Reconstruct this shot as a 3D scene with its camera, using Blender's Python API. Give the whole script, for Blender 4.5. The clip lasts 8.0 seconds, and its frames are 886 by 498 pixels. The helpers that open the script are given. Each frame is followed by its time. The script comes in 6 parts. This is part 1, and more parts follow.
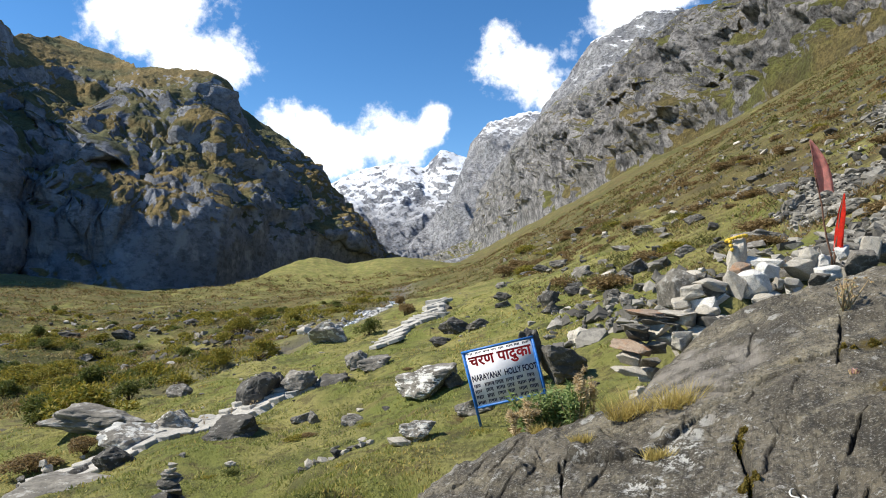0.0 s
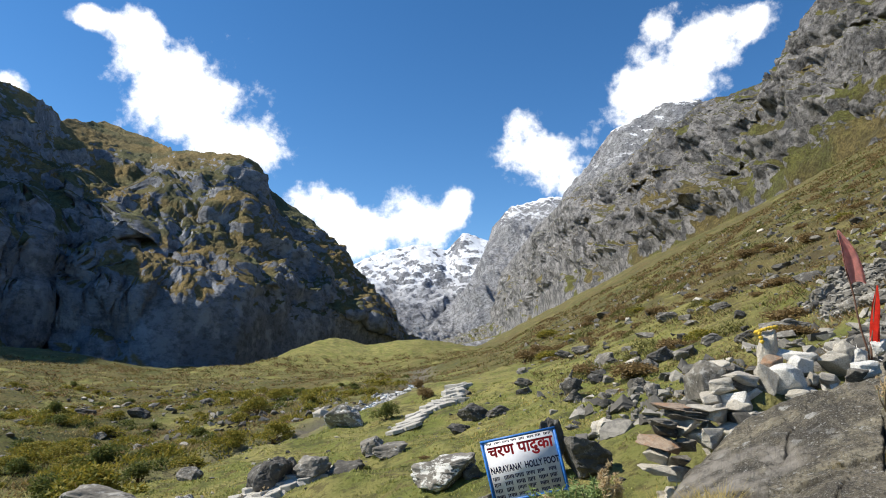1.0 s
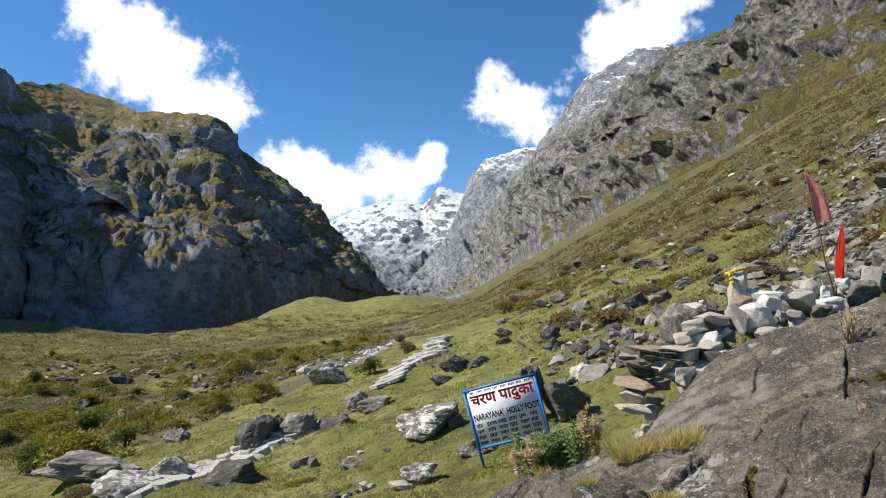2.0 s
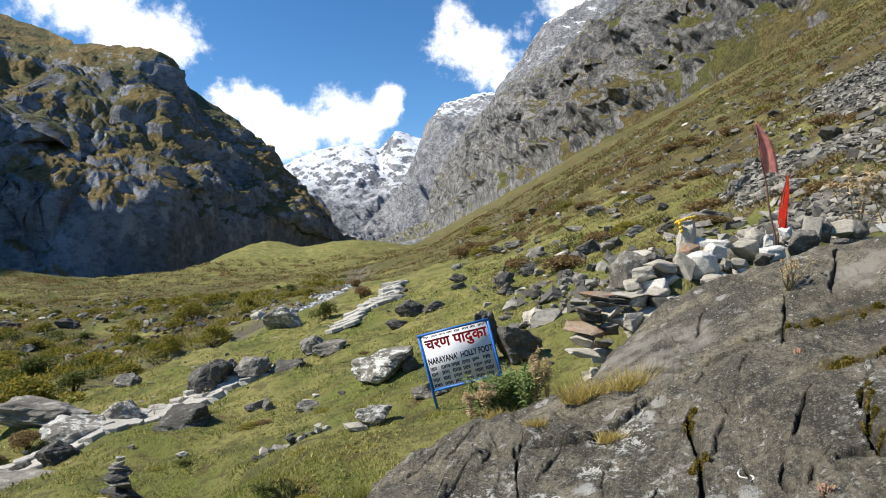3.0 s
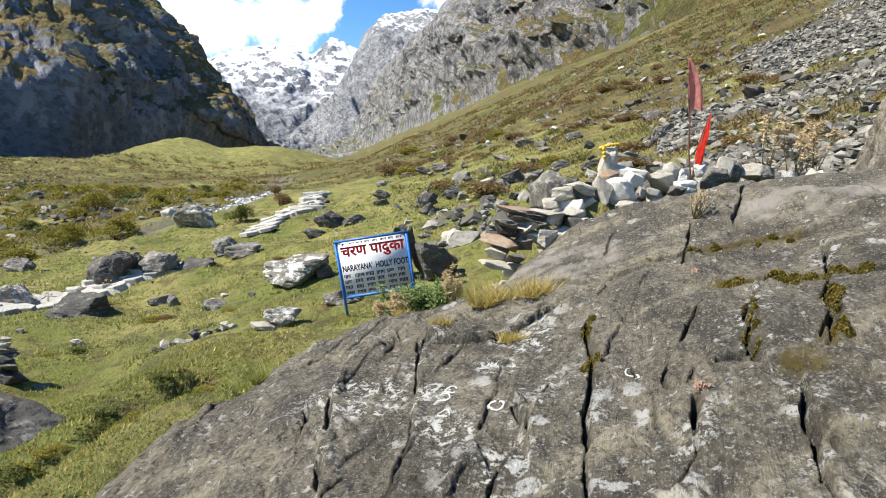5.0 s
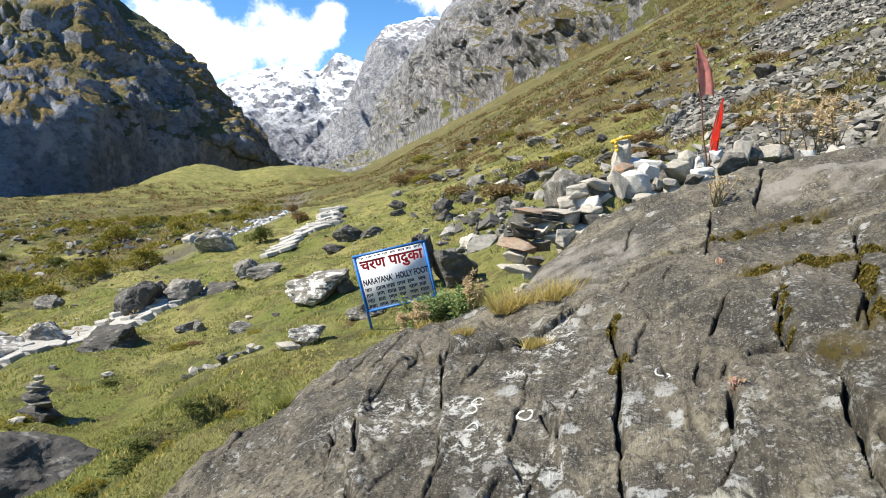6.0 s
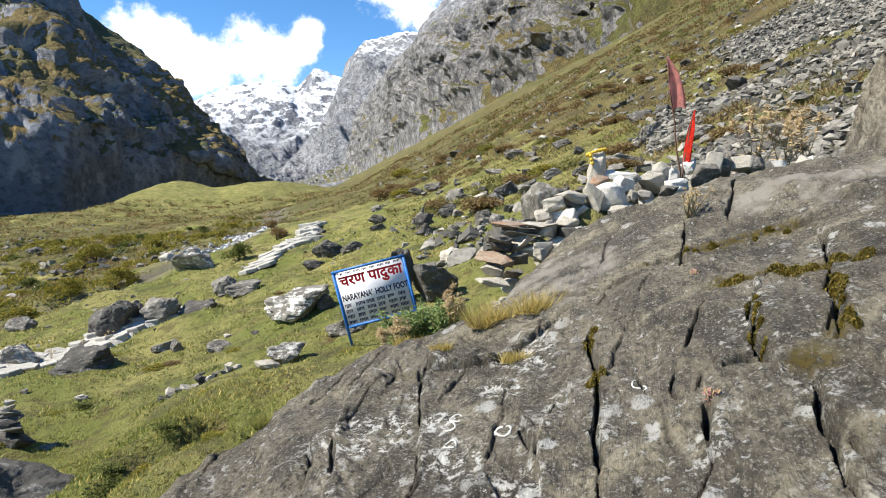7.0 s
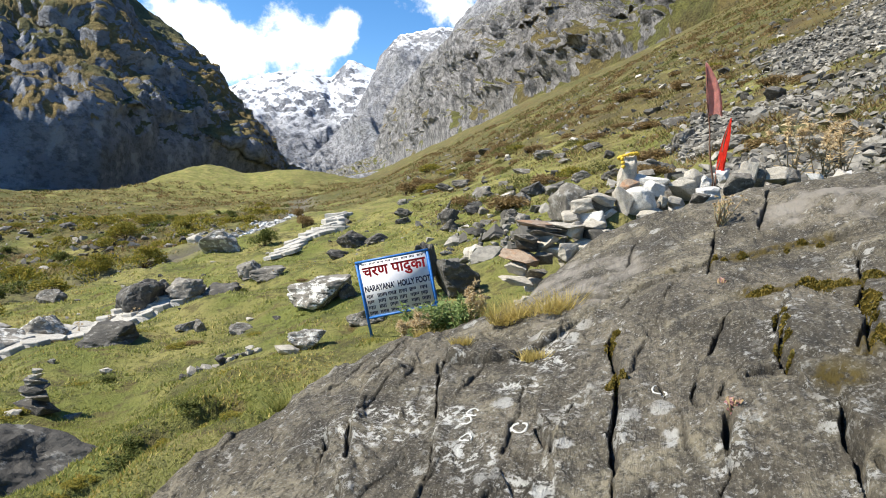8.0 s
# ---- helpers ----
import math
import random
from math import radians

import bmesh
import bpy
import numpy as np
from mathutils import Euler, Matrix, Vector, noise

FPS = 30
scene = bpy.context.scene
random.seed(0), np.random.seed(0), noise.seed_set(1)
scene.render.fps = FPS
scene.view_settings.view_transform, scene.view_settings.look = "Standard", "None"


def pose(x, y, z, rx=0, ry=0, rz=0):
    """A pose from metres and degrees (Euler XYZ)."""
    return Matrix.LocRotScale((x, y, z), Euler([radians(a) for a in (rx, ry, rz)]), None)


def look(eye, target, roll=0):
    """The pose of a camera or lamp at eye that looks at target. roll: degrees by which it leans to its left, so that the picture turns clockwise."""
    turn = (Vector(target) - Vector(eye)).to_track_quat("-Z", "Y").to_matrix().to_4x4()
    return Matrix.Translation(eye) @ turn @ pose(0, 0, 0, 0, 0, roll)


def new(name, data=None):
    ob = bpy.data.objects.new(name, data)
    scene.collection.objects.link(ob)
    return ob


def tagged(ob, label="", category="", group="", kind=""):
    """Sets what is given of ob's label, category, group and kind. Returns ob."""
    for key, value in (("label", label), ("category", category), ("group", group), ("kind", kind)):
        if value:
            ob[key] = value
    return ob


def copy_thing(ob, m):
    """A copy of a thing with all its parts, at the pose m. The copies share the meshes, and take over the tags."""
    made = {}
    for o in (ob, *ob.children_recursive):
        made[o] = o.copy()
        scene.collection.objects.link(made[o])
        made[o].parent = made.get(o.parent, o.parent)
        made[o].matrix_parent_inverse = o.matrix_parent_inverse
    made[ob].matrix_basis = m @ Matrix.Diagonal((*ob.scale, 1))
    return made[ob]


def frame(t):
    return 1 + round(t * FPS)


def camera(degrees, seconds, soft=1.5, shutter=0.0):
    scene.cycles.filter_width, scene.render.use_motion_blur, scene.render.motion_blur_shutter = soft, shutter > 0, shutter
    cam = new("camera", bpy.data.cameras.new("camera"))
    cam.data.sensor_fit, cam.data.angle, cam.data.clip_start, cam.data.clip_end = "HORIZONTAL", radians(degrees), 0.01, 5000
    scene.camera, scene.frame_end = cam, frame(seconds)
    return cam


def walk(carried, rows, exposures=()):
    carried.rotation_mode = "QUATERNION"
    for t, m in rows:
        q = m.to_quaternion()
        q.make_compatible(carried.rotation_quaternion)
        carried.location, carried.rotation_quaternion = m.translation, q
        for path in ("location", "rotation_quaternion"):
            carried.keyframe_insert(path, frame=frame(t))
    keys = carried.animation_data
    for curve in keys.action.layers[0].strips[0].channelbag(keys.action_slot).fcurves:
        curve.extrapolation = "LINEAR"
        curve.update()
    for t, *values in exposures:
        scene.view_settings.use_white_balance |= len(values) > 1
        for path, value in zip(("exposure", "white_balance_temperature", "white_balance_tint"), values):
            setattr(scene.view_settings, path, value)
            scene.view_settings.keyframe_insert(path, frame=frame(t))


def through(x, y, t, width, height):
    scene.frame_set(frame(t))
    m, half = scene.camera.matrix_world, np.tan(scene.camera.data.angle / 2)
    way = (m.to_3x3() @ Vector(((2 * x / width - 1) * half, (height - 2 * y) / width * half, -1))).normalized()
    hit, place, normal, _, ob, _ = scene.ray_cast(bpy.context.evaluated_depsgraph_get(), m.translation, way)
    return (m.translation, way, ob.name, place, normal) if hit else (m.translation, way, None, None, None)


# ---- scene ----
# Camera: a phone held at chest height on the outcrop; it only turns and sways.
cam = camera(70.6, 8.0, soft=1.0)
PATH = [  # seconds, x, y, z, yaw, pitch, roll
    (0.0, 0.000, 0.000, 1.600, -0.00, 2.00, 0.00),
    (0.5, 0.008, 0.058, 1.619, 0.63, 5.69, 0.02),
    (1.0, 0.013, 0.050, 1.624, 1.83, 9.50, -1.20),
    (1.5, 0.010, 0.024, 1.615, 1.86, 7.61, 0.33),
    (3.0, 0.019, 0.062, 1.621, -4.01, 0.30, 0.73),
    (3.5, 0.049, 0.082, 1.584, -7.38, -3.60, -1.23),
    (4.0, 0.107, 0.066, 1.541, -16.68, -6.35, -6.89),
    (4.5, 0.059, 0.100, 1.504, -13.88, -8.10, -8.50),
    (5.0, 0.053, 0.116, 1.490, -10.71, -6.56, -5.41),
    (6.5, 0.095, 0.166, 1.512, -10.23, -5.84, 0.20),
    (7.0, 0.101, 0.161, 1.513, -11.20, -4.88, -0.03),
    (7.5, 0.093, 0.159, 1.516, -10.08, -4.34, -0.49),
    (8.0, 0.091, 0.157, 1.500, -8.78, -5.24, -3.04),
]
walk(cam, [(t, pose(x, y, z, 90 + p, r, w)) for t, x, y, z, w, p, r in PATH],
     [(0.0, 0.32), (0.5, 0.30), (1.0, 0.20), (1.5, 0.20), (3.0, 0.24), (3.5, 0.38), (4.0, 0.52), (4.5, 0.68), (5.0, 0.66), (6.5, 0.62), (8.0, 0.58)])

# ---- light: clear autumn sky with white cumulus, sun from ahead on one side ----
SUN_AZ, SUN_EL = -94.0, 46.0


def aim(az, el):
    a, e = radians(az), radians(el)
    return Vector((math.sin(a) * math.cos(e), math.cos(a) * math.cos(e), math.sin(e)))


def make_world():
    w = bpy.data.worlds.new("sky")
    scene.world = w
    w.use_nodes = True
    nt = w.node_tree
    nt.nodes.clear()
    N, L = nt.nodes.new, nt.links.new
    out, bg = N("ShaderNodeOutputWorld"), N("ShaderNodeBackground")
    sky = N("ShaderNodeTexSky")
    sky.sky_type = "NISHITA"
    sky.sun_disc = False
    sky.sun_elevation, sky.sun_rotation = radians(SUN_EL), radians(SUN_AZ)
    sky.altitude, sky.air_density, sky.dust_density, sky.ozone_density = 2200, 1.0, 0.0, 1.6
    co = N("ShaderNodeTexCoord")

    def m(op, a, b=None, c=None, clamp=False):
        n = N("ShaderNodeMath")
        n.operation, n.use_clamp = op, clamp
        for i, v in enumerate((a, b, c)):
            if v is None:
                continue
            if isinstance(v, (int, float)):
                n.inputs[i].default_value = v
            else:
                L(v, n.inputs[i])
        return n.outputs[0]

    # each cumulus: azimuth, elevation, width and height in degrees
    puffs = [(-25.6, 21.0, 6.0, 4.6), (-21.2, 17.6, 4.4, 3.0), (-30.3, 25.6, 2.4, 1.6), (-33.5, 25.4, 1.6, 1.0),
             (-13.6, 12.6, 3.4, 2.7), (-9.6, 11.2, 5.4, 2.4), (-4.8, 12.2, 4.6, 2.6), (-1.0, 13.0, 2.0, 1.8),
             (7.0, 18.3, 3.9, 3.5), (17.5, 23.2, 4.2, 3.2), (21.2, 25.8, 4.2, 3.2), (25.6, 26.8, 2.4, 2.2),
             (18.3, 27.6, 1.6, 1.4), (-38.6, 19.2, 1.6, 1.2)]
    noise_a = N("ShaderNodeTexNoise")
    noise_a.inputs["Scale"].default_value, noise_a.inputs["Detail"].default_value = 11, 9
    noise_a.inputs["Roughness"].default_value = 0.62
    L(co.outputs["Generated"], noise_a.inputs["Vector"])
    total = None
    for az, el, sx, sy in puffs:
        d = aim(az, el)
        right = Vector((d.y, -d.x, 0)).normalized()
        up = right.cross(d)
        sub = N("ShaderNodeVectorMath")
        sub.operation = "SUBTRACT"
        sub.inputs[1].default_value = d
        L(co.outputs["Generated"], sub.inputs[0])
        parts = []
        for axis, s in ((right, sx), (up, sy), (d, 40)):
            dot = N("ShaderNodeVectorMath")
            dot.operation = "DOT_PRODUCT"
            dot.inputs[1].default_value = axis / math.sin(radians(s))
            L(sub.outputs[0], dot.inputs[0])
            parts.append(m("MULTIPLY", dot.outputs["Value"], dot.outputs["Value"]))
        r2 = m("ADD", m("ADD", parts[0], parts[1]), parts[2])
        g = m("SUBTRACT", 1.0, m("SQRT", r2))
        total = g if total is None else m("SMOOTH_MAX", total, g, 0.25)
    n2 = m("MULTIPLY", m("SUBTRACT", noise_a.outputs["Fac"], 0.50), 3.2)
    dens = m("MULTIPLY", m("ADD", m("ADD", total, n2), 0.05), 1.7, clamp=True)
    ss = N("ShaderNodeMapRange")
    ss.interpolation_type = "SMOOTHSTEP"
    L(dens, ss.inputs["Value"])
    mix = N("ShaderNodeMix")
    mix.data_type = "RGBA"
    L(ss.outputs["Result"], mix.inputs["Factor"])
    sat = N("ShaderNodeHueSaturation")
    sat.inputs["Saturation"].default_value = 1.28
    L(sky.outputs[0], sat.inputs["Color"])
    L(sat.outputs[0], mix.inputs["A"])
    mix.inputs["B"].default_value = (8.6, 8.7, 8.9, 1)
    L(mix.outputs["Result"], bg.inputs["Color"])
    bg.inputs["Strength"].default_value = 0.143
    L(bg.outputs[0], out.inputs["Surface"])


make_world()
sun = new("sun", bpy.data.lights.new("sun", "SUN"))
sun.data.energy, sun.data.angle, sun.data.color = 5.9, radians(0.5), (1.0, 0.94, 0.83)
sun.matrix_world = look(aim(SUN_AZ, SUN_EL) * 50, (0, 0, 0))

# ---- noise, shared by all the land forms ----
def _lattice(ix, iy, iz, seed):
    h = (ix * 374761393 + iy * 668265263 + iz * 2147483647 + seed * 974634777) & 0xFFFFFFFF
    h = ((h ^ (h >> 13)) * 1274126177) & 0xFFFFFFFF
    h = ((h ^ (h >> 16)) * 2246822519) & 0xFFFFFFFF
    return ((h ^ (h >> 15)) & 0xFFFFFF) / float(0x7FFFFF) - 1.0


def vnoise(x, y, z=0.0, seed=0):
    """Smooth value noise from -1 to 1 on numpy arrays."""
    x, y, z = np.broadcast_arrays(np.asarray(x, float), np.asarray(y, float), np.asarray(z, float))
    fx, fy, fz = np.floor(x), np.floor(y), np.floor(z)
    ix, iy, iz = fx.astype(np.int64), fy.astype(np.int64), fz.astype(np.int64)
    u, v, w = x - fx, y - fy, z - fz
    u, v, w = (q * q * q * (q * (q * 6 - 15) + 10) for q in (u, v, w))
    tot = 0
    for a in (0, 1):
        for b in (0, 1):
            for c in (0, 1):
                k = (u if a else 1 - u) * (v if b else 1 - v) * (w if c else 1 - w)
                tot = tot + k * _lattice(ix + a, iy + b, iz + c, seed)
    return tot


def fbm(x, y, z=0.0, octaves=5, seed=0, gain=0.5):
    tot, amp = 0, 1.0
    for o in range(octaves):
        k = 2.03 ** o
        tot = tot + amp * vnoise(np.asarray(x) * k + 7.3 * o, np.asarray(y) * k - 3.1 * o, np.asarray(z) * k + 1.7 * o, seed + o)
        amp *= gain
    return tot


def ridged(x, y, z=0.0, octaves=5, seed=0, gain=0.55):
    tot, amp = 0, 1.0
    for o in range(octaves):
        k = 2.07 ** o
        n = vnoise(np.asarray(x) * k + 5.3 * o, np.asarray(y) * k + 9.1 * o, np.asarray(z) * k - 2.7 * o, seed + o)
        tot = tot + amp * (1 - 2 * np.abs(n))
        amp *= gain
    return tot


def smooth(a, b, v):
    q = np.clip((np.asarray(v, float) - a) / (b - a), 0, 1)
    return q * q * (3 - 2 * q)


def bump(x, y, cx, cy, sx, sy):
    return np.exp(-((x - cx) / sx) ** 2 - ((y - cy) / sy) ** 2)


# ---- the valley: height of the ground at (x, y) ----
def stream_x(y):
    return np.interp(y, [-60, 5, 14, 20, 25, 30, 36, 60, 110, 200], [-32, -23, -15, -11, -8.0, -6.0, -4.7, -4.5, -6, -20])


def slope_profile(x):
    """Height across the valley: gentle meadow, then the steepening hillside."""
    x = np.asarray(x, float)
    xr = np.clip(x, 0, 104)
    hill = 0.22 * x + 0.33 * (np.sqrt((xr - 5) ** 2 + 30) + xr - 5 - (np.sqrt(55) - 5)) / 2
    return np.where(x > 104, hill - 0.22 * (x - 104), hill)


def ground_z(x, y, fine=True):
    x, y = np.asarray(x, float), np.asarray(y, float)
    yy = np.clip(y, -80, 400)
    z = -2.5 + slope_profile(x) + 0.020 * np.clip(yy, -40, 60) + 0.004 * np.clip(yy - 60, 0, 300)
    floor = -5.3 - 0.006 * np.clip(yy - 60, 0, 200) - 0.006 * np.clip(-x - 30, 0, 80)
    k = 0.9
    z = floor + k * np.logaddexp(0, (z - floor) / k)
    sx = stream_x(y)
    z = z - 0.45 * np.exp(-((x - sx) / 1.3) ** 2) * smooth(14, 24, y) * (1 - smooth(60, 110, y))
    # the green moraine knoll across the valley and its shoulder
    z = z + 8.6 * bump(x, y, -38, 178, 13, 30) + 7.4 * bump(x, y, -14, 184, 17, 34)
    z = z + 5.2 * bump(x, y, -104, 128, 24, 30)
    # the stone platform of the shrine and the bank beside the outcrop
    deck = smooth(1.30, 1.95, x) * (1 - smooth(4.3, 5.4, x)) * smooth(3.85, 4.25, y) * (1 - smooth(4.9, 6.4, y))
    z = z * (1 - deck) + (-0.26 + 0.2 * (x - 1.9)) * deck
    d = np.hypot(x, y)
    z = z + 0.7 * fbm(x / 17, y / 17, 0, 3, 11) * smooth(8, 40, d) + 1.2 * fbm(x / 45, y / 45, 0, 4, 15) * smooth(50, 160, d)
    z = z + 0.19 * fbm(x / 2.3, y / 2.3, 0, 3, 21) * smooth(3, 8, d) + 0.35 * bump(x, y, -1.2, 6.0, 0.7, 1.8)
    # the gully between the outcrop and its mossy bank
    along = np.clip(((x + 0.9) * -1.2 + (y - 6.1) * -1.2) / 2.88, 0, 1.3)
    off = np.hypot(x + 0.9 + 1.2 * along, y - 6.1 + 1.2 * along)
    z = z - 0.20 * np.exp(-(off / 0.16) ** 2) + 0.10 * np.exp(-((off - 0.5) / 0.35) ** 2) * (x + y < 5.2) + 0.05 * fbm(x / 0.25, y / 0.25, 0, 3, 37) * np.exp(-(off / 1.3) ** 2)
    if fine:
        z = z + 0.060 * fbm(x / 0.6, y / 0.6, 0, 3, 31) + 0.35 * np.clip(fbm(x / 6, y / 6, 0, 4, 41), 0, 2) * smooth(36, 75, d)
    return z + 1.6


def slab_z(x, y):
    """The bedding plane of the outcrop."""
    return 0.3 + 0.40 * x + 0.075 * y

# ---- materials ----
class Mat:
    """A small node writer."""

    def __init__(self, name, rough=0.9, metal=0.0):
        self.m = bpy.data.materials.new(name)
        self.m.use_nodes = True
        self.nt = self.m.node_tree
        self.b = self.nt.nodes["Principled BSDF"]
        self.b.inputs["Roughness"].default_value = rough
        self.b.inputs["Metallic"].default_value = metal
        self.b.inputs["Specular IOR Level"].default_value = 0.25
        self.geo = self.nt.nodes.new("ShaderNodeNewGeometry")
        self.co = self.nt.nodes.new("ShaderNodeTexCoord")
        self.info = self.nt.nodes.new("ShaderNodeObjectInfo")
        self.pos = self.geo.outputs["Position"]
        self.obj = self.co.outputs["Object"]

    def put(self, sock, v):
        if isinstance(v, (int, float)):
            sock.default_value = v
        elif isinstance(v, tuple):
            sock.default_value = (*v, 1) if len(v) == 3 and sock.type == "RGBA" else v
        else:
            self.nt.links.new(v, sock)

    def math(self, op, a, b=0.0, clamp=False):
        n = self.nt.nodes.new("ShaderNodeMath")
        n.operation, n.use_clamp = op, clamp
        self.put(n.inputs[0], a)
        self.put(n.inputs[1], b)
        return n.outputs[0]

    def noise(self, scale, detail=6, rough=0.55, vec=None, stretch=None, dist=0.0):
        v = vec or self.pos
        if stretch:
            mp = self.nt.nodes.new("ShaderNodeMapping")
            mp.inputs["Scale"].default_value = stretch
            self.put(mp.inputs["Vector"], v)
            v = mp.outputs[0]
        n = self.nt.nodes.new("ShaderNodeTexNoise")
        n.inputs["Scale"].default_value, n.inputs["Detail"].default_value = scale, detail
        n.inputs["Roughness"].default_value, n.inputs["Distortion"].default_value = rough, dist
        self.put(n.inputs["Vector"], v)
        return n.outputs["Fac"]

    def cells(self, scale, vec=None, feature="F1", out="Distance"):
        n = self.nt.nodes.new("ShaderNodeTexVoronoi")
        n.feature = feature
        n.inputs["Scale"].default_value = scale
        self.put(n.inputs["Vector"], vec or self.pos)
        return n.outputs[out]

    def ramp(self, v, lo, hi, smoothstep=True):
        n = self.nt.nodes.new("ShaderNodeMapRange")
        n.interpolation_type = "SMOOTHSTEP" if smoothstep else "LINEAR"
        n.inputs["From Min"].default_value, n.inputs["From Max"].default_value = lo, hi
        self.put(n.inputs["Value"], v)
        return n.outputs["Result"]

    def mix(self, f, a, b, kind="MIX"):
        n = self.nt.nodes.new("ShaderNodeMix")
        n.data_type, n.blend_type = "RGBA", kind
        self.put(n.inputs["Factor"], f)
        self.put(n.inputs["A"], a)
        self.put(n.inputs["B"], b)
        return n.outputs["Result"]

    def attr(self, name, out="Fac"):
        n = self.nt.nodes.new("ShaderNodeAttribute")
        n.attribute_name = name
        return n.outputs[out]

    def axis(self, v, k):
        n = self.nt.nodes.new("ShaderNodeSeparateXYZ")
        self.put(n.inputs[0], v)
        return n.outputs[k]

    def bump(self, h, strength=0.5, dist=0.02):
        n = self.nt.nodes.new("ShaderNodeBump")
        n.inputs["Strength"].default_value, n.inputs["Distance"].default_value = strength, dist
        self.put(n.inputs["Height"], h)
        self.nt.links.new(n.outputs[0], self.b.inputs["Normal"])

    def done(self, col, rough=None):
        self.put(self.b.inputs["Base Color"], col)
        if rough is not None:
            self.put(self.b.inputs["Roughness"], rough)
        return self.m


def mat_ground():
    k = Mat("meadow_turf", 0.95)
    big, mid, fine = k.noise(0.035, 5), k.noise(0.5, 7), k.noise(9, 6, 0.7)
    green = k.mix(k.ramp(mid, 0.35, 0.65), (0.20, 0.22, 0.050), (0.35, 0.315, 0.105))
    dry = k.mix(k.ramp(fine, 0.3, 0.7), (0.30, 0.24, 0.09), (0.19, 0.14, 0.06))
    rust = k.mix(k.ramp(mid, 0.4, 0.6), (0.135, 0.085, 0.035), (0.17, 0.13, 0.05))
    c = k.mix(k.ramp(k.noise(1.6, 6, 0.65), 0.52, 0.70), green, dry)
    c = k.mix(k.math("MULTIPLY", k.ramp(k.noise(0.9, 7, 0.75), 0.50, 0.62), 0.72), c, (0.085, 0.092, 0.028))
    c = k.mix(k.math("MULTIPLY", k.ramp(k.noise(3.2, 6, 0.7), 0.50, 0.62), 0.6), c, (0.10, 0.085, 0.035))
    hill = k.attr("hill")
    c = k.mix(k.math("MULTIPLY", hill, k.ramp(k.noise(0.09, 6, 0.6), 0.40, 0.60)), c, rust)
    c = k.mix(k.math("MULTIPLY", k.attr("hill"), k.ramp(k.noise(0.45, 7, 0.7), 0.46, 0.58)), c, (0.088, 0.066, 0.034))
    # coarse olive and brown herbage away from the grazed meadow
    wild = k.attr("wild")
    herb = k.mix(k.ramp(k.noise(0.22, 6, 0.65), 0.36, 0.62), (0.095, 0.10, 0.028), (0.16, 0.125, 0.048))
    herb = k.mix(k.ramp(k.noise(1.3, 6, 0.7), 0.40, 0.60), k.mix(0.55, herb, (0.035, 0.035, 0.014)), herb)
    c = k.mix(k.math("MULTIPLY", wild, k.ramp(k.noise(0.14, 5, 0.6), 0.28, 0.50)), c, herb)
    # grey rubble showing through the turf
    gravel = k.mix(k.ramp(k.cells(3.0), 0.1, 0.6), (0.19, 0.185, 0.17), (0.09, 0.087, 0.08))
    thin = k.math("ADD", k.attr("scree"), k.math("MULTIPLY", k.ramp(k.noise(0.55, 8, 0.7), 0.60, 0.72), 0.75), clamp=True)
    c = k.mix(thin, c, gravel)
    c = k.mix(k.attr("dirt"), c, k.mix(k.ramp(fine, 0.3, 0.7), (0.20, 0.18, 0.14), (0.12, 0.105, 0.08)))
    c = k.mix(k.ramp(fine, 0.25, 0.5), k.mix(0.5, c, (0.03, 0.035, 0.012)), c)
    k.bump(k.math("ADD", k.math("ADD", k.noise(28, 5, 0.7), k.math("MULTIPLY", k.noise(4.5, 6, 0.7), 2.0)), k.math("MULTIPLY", mid, 3.0)), 1.0, 0.09)
    return k.done(c)


